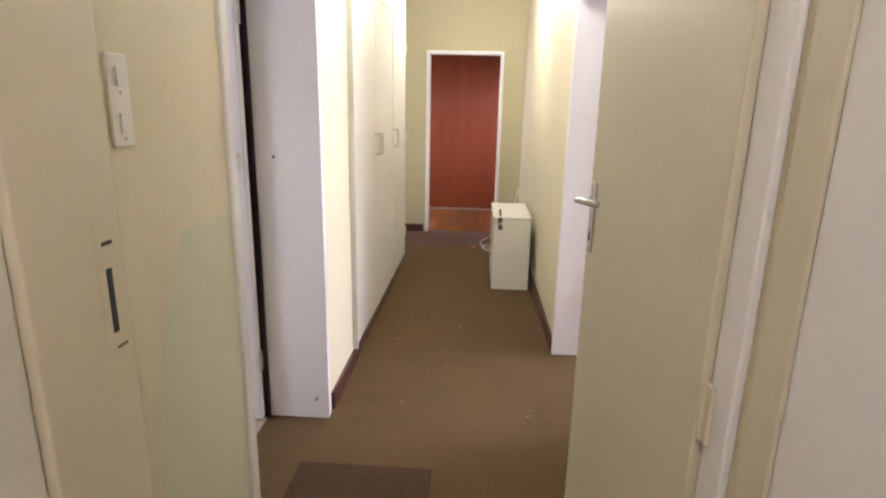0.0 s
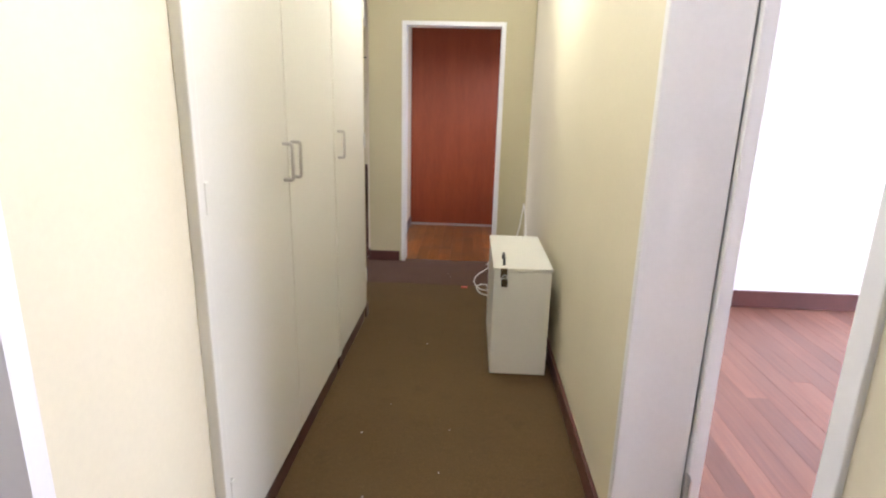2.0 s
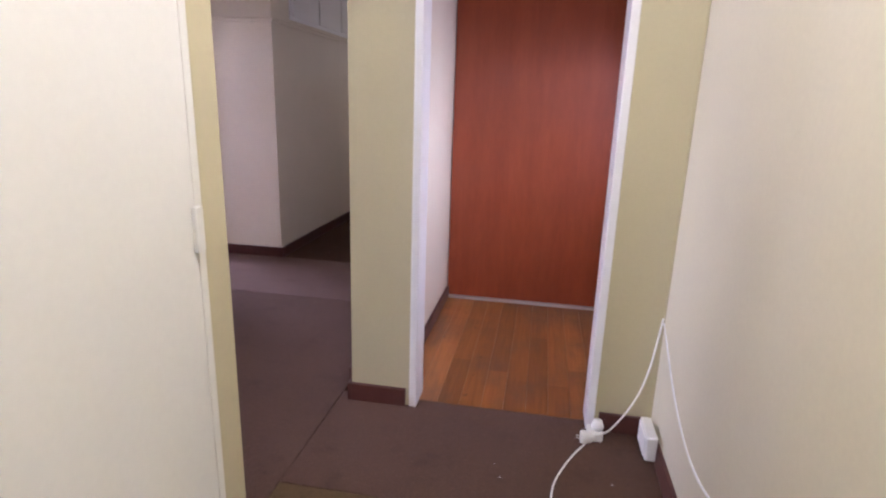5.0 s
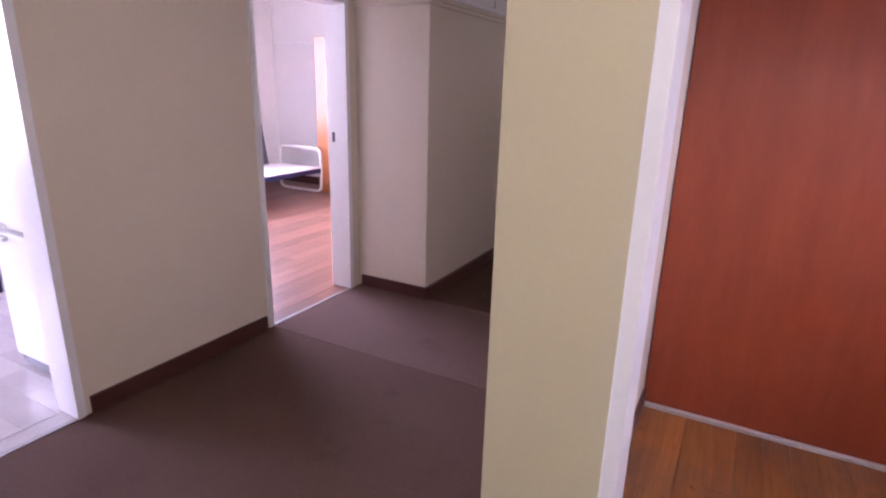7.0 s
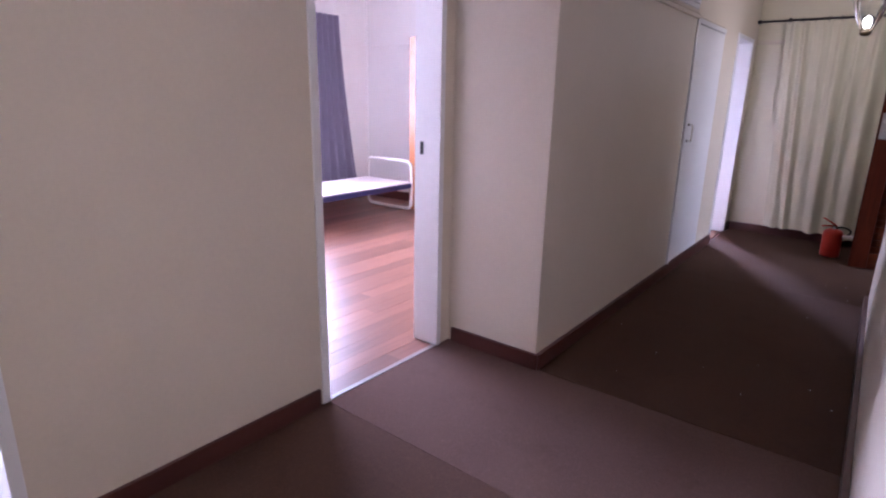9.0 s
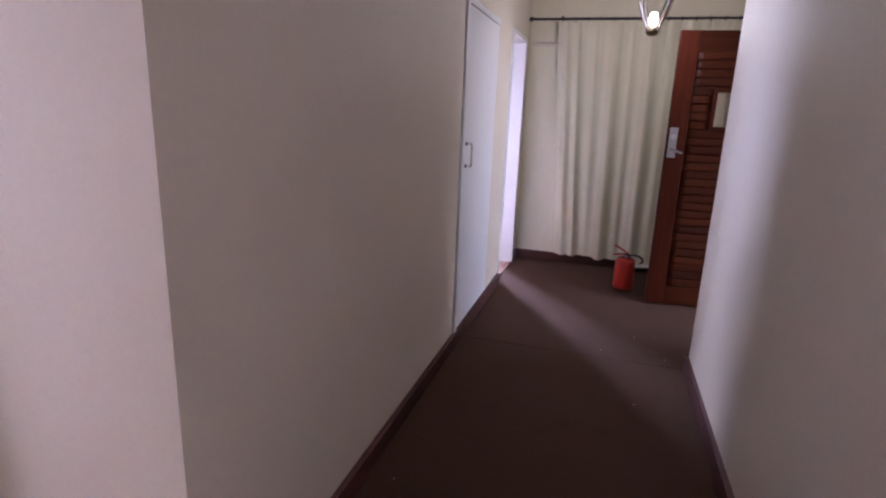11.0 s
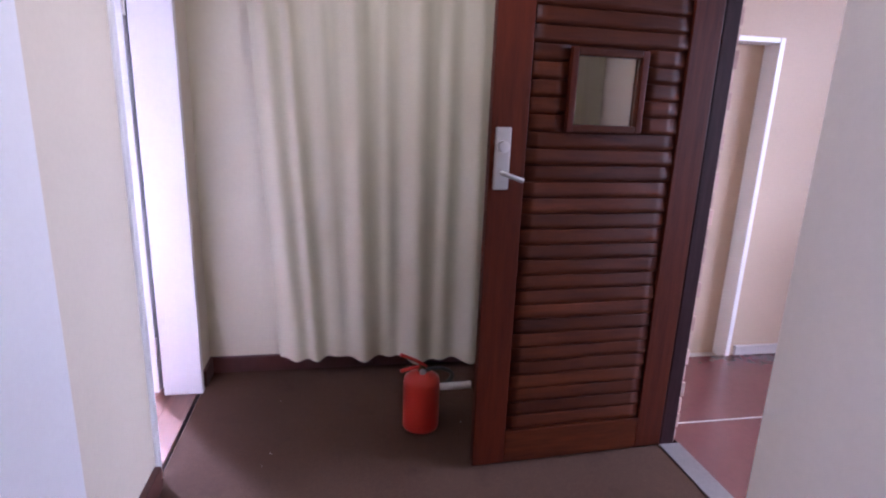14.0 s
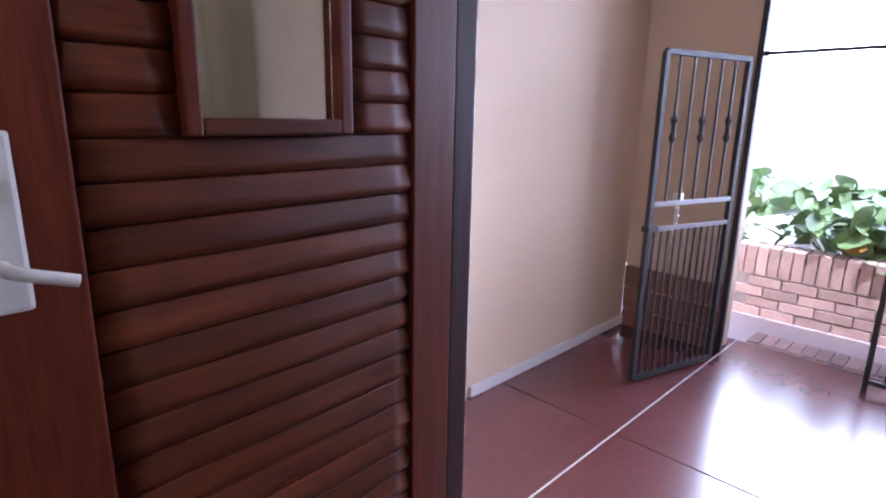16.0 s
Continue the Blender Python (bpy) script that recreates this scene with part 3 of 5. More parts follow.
strike = part("strike_plate", cuboid(-0.235, -0.2335, 0.845, 0.885, 1.10, 1.31, 0.0005), DOORBEIGE, door_4, "painted strike plate")
part("slot", cuboid(-0.2335, -0.2325, 0.858, 0.870, 1.13, 1.23), BLACK, strike)
part("slot", cuboid(-0.2335, -0.2325, 0.855, 0.878, 1.265, 1.271), BLACK, strike)
part("slot", cuboid(-0.2335, -0.2325, 0.862, 0.886, 1.104, 1.107), BLACK, strike)
leaf_4 = thing("corridor_door", (0.66, 0.875, 0), "beige painted flush door standing open along the corridor wall", "door")
part("leaf", cuboid(0.64, 0.68, 0.875, 1.655, 0.012, 2.04, 0.003), DOORBEIGE, leaf_4)
part("edge_strip", cuboid(0.642, 0.678, 1.656, 1.661, 0.012, 2.04, 0.001), OFFWHITE, leaf_4)
lever_handle(leaf_4, 0.64, 1.600, 1.238, -1, -1)
lever_handle(leaf_4, 0.68, 1.600, 1.238, 1, -1)
part("screw_hole", cuboid(0.6385, 0.6398, 1.30, 1.312, 1.42, 1.436), STEEL, leaf_4)
for z in (0.2, 1.0, 1.8):
    hinge(leaf_4, 0.648, 0.868, z, DOORBEIGE)
leaf_4.matrix_basis = pose(0.66, 0.875, 0, 0, 0, 1.6)

door_5 = frame_x("door_5", XH - 0.16, XH, 5.92, 6.805, 2.09)
part("threshold", cuboid(XH - 0.022, XH + 0.006, 5.96, 6.765, -0.02, 0.004, 0.002), CURB, door_5, "grey metal threshold strip")
door_6 = frame_x("door_6", XH - 0.16, XH, 7.962, 8.852, 2.09)
part("threshold", cuboid(XH - 0.022, XH + 0.006, 8.002, 8.812, -0.02, 0.004, 0.002), CURB, door_6, "grey metal threshold strip")
part("catch", cuboid(XH - 0.125, XH - 0.105, 8.805, 8.811, 1.12, 1.19, 0.001), BLACK, door_6, "black metal door catch")
door_7 = frame_x("door_7", XL2 - 0.16, XL2, 12.615, 13.345, 2.075)
leaf_7 = thing("study_door", (-2.24, 13.3, 0), "white painted door opened into the bright room", "door")
part("leaf", cuboid(-2.30, -2.26, 13.31, 14.05, 0.015, 2.03, 0.004), WHITE, leaf_7)
for z in (0.22, 1.75):
    hinge(leaf_7, -2.250, 13.300, z)

# ---- built-in cupboards along the first corridor ----
def bar_handle(parent, x, y, z, h=0.13):
    part("handle", tube(rounded([(x, y, z), (x + 0.035, y, z), (x + 0.035, y, z + h), (x, y, z + h)], 0.008), 0.0065, 8, rounds=0), STEEL, parent, "chrome bar handle")


FX = -0.368
for y0, y1, hy in ((3.11, 3.780, 3.728), (3.785, 4.475, 3.822), (4.515, 5.235, 4.552)):
    c = thing("built_in_cupboard", (XL, y0, 0), "cream white painted built-in cupboard with chrome handle", "cupboard", "cupboards along the corridor")
    part("carcass", cuboid(-0.94, -0.392, y0, y1, 0.0, 2.84), OFFWHITE, c)
    d = part("door", cuboid(FX - 0.02, FX + 0.004, y0 + 0.003, y1 - 0.002, 0.10, 2.10, 0.003), OFFWHITE, c)
    bar_handle(d, FX + 0.004, hy, 1.165)
    u = part("upper_door", cuboid(FX - 0.02, FX + 0.004, y0 + 0.003, y1 - 0.002, 2.14, 2.80, 0.003), OFFWHITE, c)
    bar_handle(u, FX + 0.004, hy, 2.2, 0.1)
    part("plinth", cuboid(-0.42, XL + 0.004, y0, y1, 0, 0.092), SKIRT, c, "dark stained plinth")
    hy2 = y0 + 0.004 if hy > (y0 + y1) / 2 else y1 - 0.004
    for z in (0.28, 1.16, 1.92):
        part("hinge", cuboid(FX + 0.0045, FX + 0.015, hy2 - 0.011, hy2 + 0.011, z, z + 0.085, 0.003), OFFWHITE, d)
surround = thing("cupboard_surround", (XL, 3.08, 0), "cream white painted cupboard surround moulding", "trim", kind="structure")
for y0, y1, e in ((3.070, 3.108, 0.012), (4.477, 4.513, 0.010), (5.237, 5.258, 0.003)):
    part("stile", cuboid(-0.40, FX + e, y0, y1, 0.095, 2.84, 0.004), OFFWHITE, surround)
part("rail", cuboid(-0.40, FX + 0.002, 3.11, 5.235, 2.102, 2.138, 0.003), OFFWHITE, surround)
part("bead", cuboid(XL, FX + 0.02, 3.054, 3.068, 0.095, 2.84, 0.004), OFFWHITE, surround)

# ---- second corridor: cupboard, high cupboard, rails ----
c = thing("linen_cupboard", (XL2, 11.2, 0), "white painted built-in cupboard with a chrome handle", "cupboard")
part("carcass", cuboid(XL2 - 0.5, XL2 - 0.03, 11.19, 12.09, 0, 2.05), WHITE, c)
part("frame", cuboid(XL2 - 0.03, XL2 + 0.014, 11.185, 11.235, 0.0, 2.05, 0.006), WHITE, c)
part("frame", cuboid(XL2 - 0.03, XL2 + 0.014, 11.235, 12.085, 2.01, 2.05, 0.006), WHITE, c)
part("frame", cuboid(XL2 - 0.03, XL2 + 0.006, 12.07, 12.085, 0.0, 2.01, 0.003), WHITE, c)
d = part("door", cuboid(XL2 - 0.02, XL2 + 0.010, 11.24, 12.065, 0.10, 2.005, 0.004), WHITE, c)
part("handle", tube(rounded([(XL2 + 0.01, 11.275, 1.12), (XL2 + 0.045, 11.275, 1.12), (XL2 + 0.045, 11.275, 1.25), (XL2 + 0.01, 11.275, 1.25)], 0.008), 0.006, 8, rounds=0), CHROME, d, "chrome bar handle")
for z in (1.12, 1.25):
    part("handle_foot", turned([(0.011, 0.0), (0.011, 0.004), (0.008, 0.008)], (XL2 + 0.010, 11.275, z), 12, "X"), BRASSDARK, d, "dark handle foot")
part("plinth", cuboid(XL2 - 0.03, XL2 + 0.012, 11.235, 12.07, 0, 0.095), SKIRT, c, "dark stained plinth")
hc = thing("high_cupboard", (XL2, 9.3, 2.1), "white painted high cupboard doors above the picture rail", "cupboard")
part("frame", cuboid(XL2 - 0.02, XL2 + 0.012, 9.28, 11.16, 2.10, 2.72, 0.006), WHITE, hc)
for y0 in (9.32, 9.93, 10.54):
    part("door", cuboid(XL2 + 0.013, XL2 + 0.028, y0, y0 + 0.58, 2.13, 2.69, 0.004), WHITE, hc)
rail = thing("trim", (XL2, YP, 2.05), "beige painted wooden picture rail", "picture rail", kind="structure")
for b in ((XL2, XL2 + 0.022, YP - 0.022, 11.18), (XH, XL2, YP - 0.022, YP), (XL2, -1.62, YF - 0.02, YF), (-0.70, -0.674, 9.5, 11.37), (-0.674, -0.40, 11.37, 11.39)):
    bm = cuboid(*b, 2.035, 2.062, 0.006)
    cuboid(*b, 2.066, 2.076, 0.003, bm)
    part("moulding", bm, BEIGE, rail)
rail2 = thing("trim_bedroom", (-6.7, 12.2, 2.0), "white painted wooden picture rail", "picture rail", kind="structure")
for b in ((-6.70, -6.68, 8.56, 8.9), (-6.70, -6.68, 11.5, 12.2), (-6.68, -2.3, 12.18, 12.2), (1.02, 5.0, 5.79, 5.81)):
    part("moulding", cuboid(*b, 2.06, 2.09, 0.006), ROOMWHITE, rail2)

# ---- light switches ----
def switch(at, z0, n, label):
    x, y = at
    s = thing("light_switch", (x, y, z0), label, "light switch")
    part("plate", cuboid(x, x + 0.008, y - 0.031, y + 0.031, z0, z0 + 0.085 * n, 0.003), PLASTIC, s)
    for i in range(n):
        part("rocker", cuboid(x + 0.008, x + 0.013, y - 0.012, y + 0.012, z0 + 0.085 * i + 0.025, z0 + 0.085 * i + 0.062, 0.002), PLASTIC, s)
        part("screw", turned([(0.004, 0), (0.003, 0.002)], (x + 0.008, y, z0 + 0.085 * i + 0.014), 8, "X"), STEEL, s)


switch((XL, 1.155), 1.385, 2, "double white plastic light switch on the yellow wall")
def patch_edge(u, v):
    y = 1.15 + u * 0.44
    top = 0.84 + 0.34 * min(1, max(0, (u - 0.05) / 0.36)) ** 0.8 + 0.010 * math.sin(u * 47) + 0.006 * math.sin(u * 113)
    return Vector((XL + 0.0012, y, 0.03 + v * (top - 0.03)))


tagged(link("bare_paint_patch", sheet(30, 4, patch_edge), GREENISH), "pale green undercoat patch with a ragged edge on the wall", "paint patch")

# ---- alcove ----
rd = thing("red_door", (-0.40, 8.3, 0), "flush red-brown veneered door at the end of the alcove", "door")
part("leaf", cuboid(-0.395, 1.010, 8.28, 8.318, 0.022, 2.35, 0.003), REDWOOD, rd)
part("bottom_strip", cuboid(-0.395, 1.010, 8.262, 8.30, 0.0, 0.018, 0.002), SKIRTLIGHT, rd, "pale worn draught strip")

# ---- white cabinet with padlock ----
cab = thing("cabinet", (0.45, 4.55, 0), "low white painted cabinet with a padlocked lid", "cabinet")
part("body", cuboid(0.455, 0.760, 4.553, 5.285, 0.0, 0.594, 0.003), OFFWHITE, cab)
part("lid", cuboid(0.450, 0.765, 4.548, 5.290, 0.597, 0.613, 0.003), OFFWHITE, cab)
part("handle", tube([(0.509, 4.60, 0.612), (0.509, 4.615, 0.655), (0.509, 4.70, 0.66), (0.509, 4.73, 0.612)], 0.007, 8), BLACK, cab, "black strap handle")
hasp = part("hasp", cuboid(0.489, 0.524, 4.538, 4.548, 0.56, 0.612, 0.002), BRASSDARK, cab, "dark metal hasp")
pl = part("padlock", cuboid(0.494, 0.527, 4.524, 4.541, 0.515, 0.555, 0.003), BRASSDARK, cab, "small dark padlock")
part("shackle", tube([(0.500, 4.533, 0.553), (0.500, 4.533, 0.578), (0.521, 4.533, 0.578), (0.521, 4.533, 0.553)], 0.003, 8), STEEL, pl)

# ---- cables, socket and plugs by the alcove ----
so = thing("wall_socket", (0.80, 6.66, 0), "white plastic socket box low on the wall", "socket")
part("box", cuboid(0.750, 0.796, 6.45, 6.62, 0.03, 0.14, 0.010), PLASTIC, so)
part("face", cuboid(0.745, 0.749, 6.465, 6.605, 0.042, 0.128, 0.002), PLASTIC, so)
pa = thing("plug_adaptor", (0.55, 6.58, 0), "white plastic plug adaptor lying on the carpet", "adaptor")
part("body", cuboid(0.53, 0.60, 6.585, 6.655, 0.002, 0.05, 0.01), PLASTIC, pa)
part("plug", turned([(0.026, 0), (0.03, 0.012), (0.022, 0.045), (0.012, 0.06)], (0.50, 6.57, 0.032), 14, "X"), PLASTIC, pa, "", True)
part("plug", turned([(0.024, 0), (0.028, 0.012), (0.02, 0.04)], (0.575, 6.62, 0.05), 14), PLASTIC, pa, "", True)
for i in range(3):
    part("pin", tube([(0.50, 6.56 + 0.01 * i, 0.03 + 0.006 * (i % 2)), (0.482, 6.56 + 0.01 * i, 0.03 + 0.006 * (i % 2))], 0.003, 6, rounds=0), STEEL, pa)


def cable(points, r, label, material=PLASTIC):
    tagged(link("cable", tube(points, r, 8, rounds=3), material, True), label, "cable")


cable([(0.800, 6.672, 0.58), (0.785, 6.655, 0.48), (0.765, 6.64, 0.34), (0.72, 6.62, 0.20), (0.63, 6.60, 0.06), (0.59, 6.61, 0.03)], 0.0045, "white cable hanging down the wall to the adaptor")
cable([(0.800, 6.672, 0.56), (0.806, 6.688, 0.70), (0.808, 6.690, 1.6), (0.808, 6.690, 2.2), (0.808, 6.690, 2.84)], 0.0025, "thin cable painted over in the wall corner", OLIVE)
cable([(0.54, 6.58, 0.012), (0.44, 6.42, 0.006), (0.36, 6.20, 0.005), (0.40, 5.95, 0.005), (0.50, 5.92, 0.005), (0.47, 6.10, 0.006), (0.38, 6.02, 0.009), (0.42, 5.82, 0.005), (0.55, 5.80, 0.005)], 0.004, "white cable coiled loosely on the carpet")
cable([(0.66, 5.2, 0.618), (0.70, 5.4, 0.60), (0.74, 5.8, 0.42), (0.80, 6.3, 0.36), (0.803, 6.665, 0.56)], 0.0035, "white cable sagging from the cabinet to the wall")
tagged(link("red_tag", cuboid(0.27, 0.32, 5.98, 6.01, 0.0, 0.005, 0.001), RED), "small red plastic tag on the carpet", "litter")
rng = random.Random(4)
bm = bmesh.new()
for k in range(46):
    x, y = (rng.uniform(-0.2, 0.7), rng.uniform(2.2, 6.5)) if k < 24 else (rng.uniform(-2.0, -0.7), rng.uniform(9.2, 13.2))
    s = rng.uniform(0.002, 0.0042)
    cuboid(x, x + s * rng.uniform(1, 2.4), y, y + s, 0.0, s * 0.5, bm=bm)
tagged(link("carpet_litter", bm, SKIRTLIGHT), "tiny pale scraps of litter on the carpet", "litter", kind="stuff")

# ---- lobby: curtain, rod, extinguisher, lantern ----
cu = thing("curtain", (-1.1, 13.4, 0.1), "long cream cloth curtain hanging in folds from a dark rod", "curtain")
X0, X1 = -1.80, -0.20


FOLDS = ((0.045, 0.030, 0.034), (0.105, 0.034, 0.030), (0.20, 0.018, 0.050), (0.31, 0.045, 0.055), (0.40, 0.018, 0.035), (0.50, 0.050, 0.052), (0.60, 0.028, 0.034), (0.69, 0.052, 0.045), (0.79, 0.036, 0.034), (0.88, 0.050, 0.040), (0.96, 0.03, 0.03))


def fold(u, v):
    """Uneven soft folds: each a bulge at its own place, wider and deeper towards the hem."""
    x = X0 + u * (X1 - X0)
    low = 1 - v
    deep = sum(d * math.exp(-((u - c - 0.012 * low * math.sin(17 * c)) / (w * (0.55 + 0.35 * low))) ** 2) for c, d, w in FOLDS)
    deep = deep * (0.45 + 0.75 * low ** 0.7) + 0.0015 * math.sin(2 * math.pi * 31 * u) * v ** 3
    sway = 0.05 * low * math.sin(7 * u + 1) + 0.06 * low
    hem = 0.115 - 0.45 * deep + 0.012 * math.sin(7 * u) - 0.02 * u
    return Vector((x + sway, 13.455 - 1.5 * deep, hem + v * (2.235 - hem)))


part("cloth", sheet(220, 26, fold), CURTAIN, cu, "", True)
for k in range(15):
    x = X0 + 0.03 + k * (X1 - X0 - 0.06) / 14
    r = part("ring", tube([(x, 13.425 + 0.020 * math.cos(a), 2.25 + 0.020 * math.sin(a)) for a in (2 * math.pi * i / 10 for i in range(10))], 0.003, 6, closed=True, rounds=1), IRON, cu)
rod = thing("curtain_rod", (-1.1, 13.42, 2.25), "dark iron curtain rod on brackets", "curtain rod")
part("rod", tube([(-2.04, 13.425, 2.252), (-0.05, 13.425, 2.252)], 0.011, 10, rounds=0), IRON, rod)
for x in (-1.78, -0.20):
    part("bracket", tube([(x, 13.54, 2.28), (x, 13.45, 2.275), (x, 13.425, 2.262)], 0.008, 8), IRON, rod)
for x in (-2.05, -0.04):
    part("finial", turned([(0.012, -0.02), (0.02, -0.008), (0.02, 0.008), (0.012, 0.02)], (x, 13.425, 2.252), 12, "X"), IRON, rod, "", True)

ex = thing("fire_extinguisher", (-1.022, 12.89, 0), "small red fire extinguisher standing on the carpet", "fire extinguisher")
EX, EY = -1.022, 12.89
part("cylinder", turned([(0.066, 0.0), (0.081, 0.008), (0.083, 0.02), (0.083, 0.225), (0.079, 0.247), (0.057, 0.266), (0.030, 0.275), (0.022, 0.279)], (EX, EY, 0.0), 28), RED, ex, "", True)
part("valve", turned([(0.022, 0.265), (0.024, 0.273), (0.018, 0.278), (0.018, 0.30), (0.012, 0.308)], (EX, EY, 0.0), 16), BRASSDARK, ex, "dark brass valve", True)
part("lever", tube([(EX + 0.02, EY, 0.30), (EX - 0.03, EY - 0.005, 0.335), (EX - 0.10, EY - 0.02, 0.372)], 0.008, 8), RED, ex, "red operating lever")
part("carry_handle", tube([(EX + 0.02, EY, 0.300), (EX - 0.04, EY - 0.005, 0.300), (EX - 0.10, EY - 0.02, 0.292)], 0.008, 8), RED, ex, "red carrying handle")
hose = part("hose", tube([(EX + 0.01, EY - 0.01, 0.285), (EX + 0.06, EY - 0.02, 0.305), (EX + 0.125, EY - 0.03, 0.29), (EX + 0.14, EY - 0.02, 0.25), (EX + 0.09, EY - 0.03, 0.215)], 0.009, 8), BLACK, ex, "black rubber hose", True)
part("nozzle", tube([(EX + 0.08, EY - 0.03, 0.212), (EX + 0.215, EY - 0.06, 0.232)], 0.016, 12, rounds=0), PLASTIC, hose, "white plastic nozzle", True)
part("gauge", turned([(0.014, 0), (0.014, 0.008)], (EX, EY - 0.03, 0.285), 14, "Y"), STEEL, ex)

LX, LY, LZ = -1.065, 12.2, 1.97
la = thing("pendant_lantern", (LX, LY, H), "lit clear glass lantern hanging from the ceiling", "lamp")
part("rose", turned([(0.05, H - 0.02), (0.05, H - 0.001)], (LX, LY, 0), 20), BRASSDARK, la)
part("chain", tube([(LX, LY, H - 0.02), (LX, LY, LZ + 0.34)], 0.006, 8, rounds=0), BRASSDARK, la)
part("cap", turned([(0.01, 0.345), (0.03, 0.33), (0.06, 0.30), (0.065, 0.285)], (LX, LY, LZ), 20), BRASSDARK, la, "", True)
sh = part("glass_shade", turned([(0.125, 0.285), (0.115, 0.22), (0.085, 0.12), (0.05, 0.05), (0.035, 0.02), (0.032, 0.02), (0.047, 0.052), (0.082, 0.122), (0.112, 0.222), (0.122, 0.285)], (LX, LY, LZ), 28), GLASS, la, "clear flared glass shade", True)
sh.visible_shadow = False
part("foot", turned([(0.01, -0.012), (0.03, -0.004), (0.042, 0.008), (0.04, 0.022)], (LX, LY, LZ), 20), BRASSDARK, la, "", True)
for k in range(4):
    a = math.pi / 4 + k * math.pi / 2
    part("scroll", tube([(LX + 0.13 * math.cos(a), LY + 0.13 * math.sin(a), LZ + 0.29), (LX + 0.12 * math.cos(a), LY + 0.12 * math.sin(a), LZ + 0.2), (LX + 0.07 * math.cos(a), LY + 0.07 * math.sin(a), LZ + 0.07), (LX + 0.04 * math.cos(a), LY + 0.04 * math.sin(a), LZ + 0.01)], 0.004, 6), BRASSDARK, la)
bulb = part("bulb", turned([(0.006, 0.04), (0.022, 0.055), (0.030, 0.085), (0.024, 0.115), (0.014, 0.135)], (LX, LY, LZ), 16), BULB, la, "glowing bulb", True)
bulb.visible_shadow = False
# ---- front door ----
fd = thing("front_door", (0.01, 12.6, 0), "dark mahogany front door with horizontal slats, standing open", "door")
DX0, DX1, DY0, DY1, DT = -0.857, 0.012, 12.600, 12.640, 2.045
part("stile", cuboid(DX0, DX0 + 0.135, DY0, DY1, 0.012, DT, 0.004), MAHOGANYUP, fd)
part("stile", cuboid(DX1 - 0.125, DX1, DY0, DY1, 0.012, DT, 0.004), MAHOGANYUP, fd)
part("rail", cuboid(DX0 + 0.135, DX1 - 0.125, DY0, DY1, 0.012, 0.155, 0.004), MAHOGANY, fd)
part("rail", cuboid(DX0 + 0.135, DX1 - 0.125, DY0, DY1, 1.90, DT, 0.004), MAHOGANY, fd)
SX0, SX1, WX0, WX1, WZ0, WZ1 = DX0 + 0.137, DX1 - 0.127, -0.580, -0.279, 1.362, 1.652


slat_rng = random.Random(17)


def slat(x0, x1, z, h):
    """One carved board: a soft ridge near its foot, slightly wavy along its length."""
    bm = bmesh.new()
    prof = [(0.0085, 0.0), (0.0105, 0.06), (0.0145, 0.17), (0.0155, 0.27), (0.0145, 0.42), (0.0125, 0.62), (0.0105, 0.82), (0.0095, 0.95), (0.0085, 1.0)]
    back = DY0 + 0.026
    p1, p2, lean = slat_rng.uniform(0, 6), slat_rng.uniform(0, 6), slat_rng.uniform(-0.004, 0.004)
    steps = max(3, round((x1 - x0) / 0.05))
    rings = []
    for i in range(steps + 1):
        x = x0 + (x1 - x0) * i / steps
        rise = (0.0028 * math.sin(9 * x + p1) + lean * (i / steps - 0.5)) if h > 0.03 else 0
        full = 1 + 0.16 * math.sin(13 * x + p2)
        rings.append([bm.verts.new((x, DY0 + 0.022 - d * full, z + q * h + rise * math.sin(math.pi * q))) for d, q in prof] + [bm.verts.new((x, back, z + h)), bm.verts.new((x, back, z))])
    n = len(rings[0])
    for lo, hi in zip(rings, rings[1:]):
        for k in range(n):
            bm.faces.new((lo[k], lo[(k + 1) % n], hi[(k + 1) % n], hi[k]))
    bm.faces.new(rings[0][::-1])
    bm.faces.new(rings[-1])
    bmesh.ops.recalc_face_normals(bm, faces=bm.faces)
    for f in bm.faces:
        f.smooth = len(f.verts) == 4
    return bm


z, pitch = 0.157, 0.0602
while z < 1.895:
    if z + pitch > WZ0 and z < WZ1:
        part("slat", slat(SX0, WX0, z, pitch - 0.002), MAHOGANY, fd)
        part("slat", slat(WX1, SX1, z, pitch - 0.002), MAHOGANY, fd)
    else:
        part("slat", slat(SX0, SX1, z, pitch - 0.002), MAHOGANY, fd)
    z += pitch
part("back_board", cuboid(SX0, WX0, DY0 + 0.0265, DY1 - 0.001, 0.157, 1.895), MAHOGANY, fd)
part("back_board", cuboid(WX1, SX1, DY0 + 0.0265, DY1 - 0.001, 0.157, 1.895), MAHOGANY, fd)
part("back_board", cuboid(WX0, WX1, DY0 + 0.0265, DY1 - 0.001, 0.157, WZ0), MAHOGANY, fd)
part("back_board", cuboid(WX0, WX1, DY0 + 0.0265, DY1 - 0.001, WZ1, 1.895), MAHOGANY, fd)
win = part("window_frame", cuboid(WX0, WX0 + 0.026, DY0 - 0.012, DY1, WZ0, WZ1, 0.004), MAHOGANYUP, fd, "moulded wooden window frame")
part("window_frame", cuboid(WX1 - 0.026, WX1, DY0 - 0.012, DY1, WZ0, WZ1, 0.004), MAHOGANYUP, fd)
part("window_frame", cuboid(WX0 + 0.026, WX1 - 0.026, DY0 - 0.012, DY1, WZ0, WZ0 + 0.026, 0.004), MAHOGANY, fd)
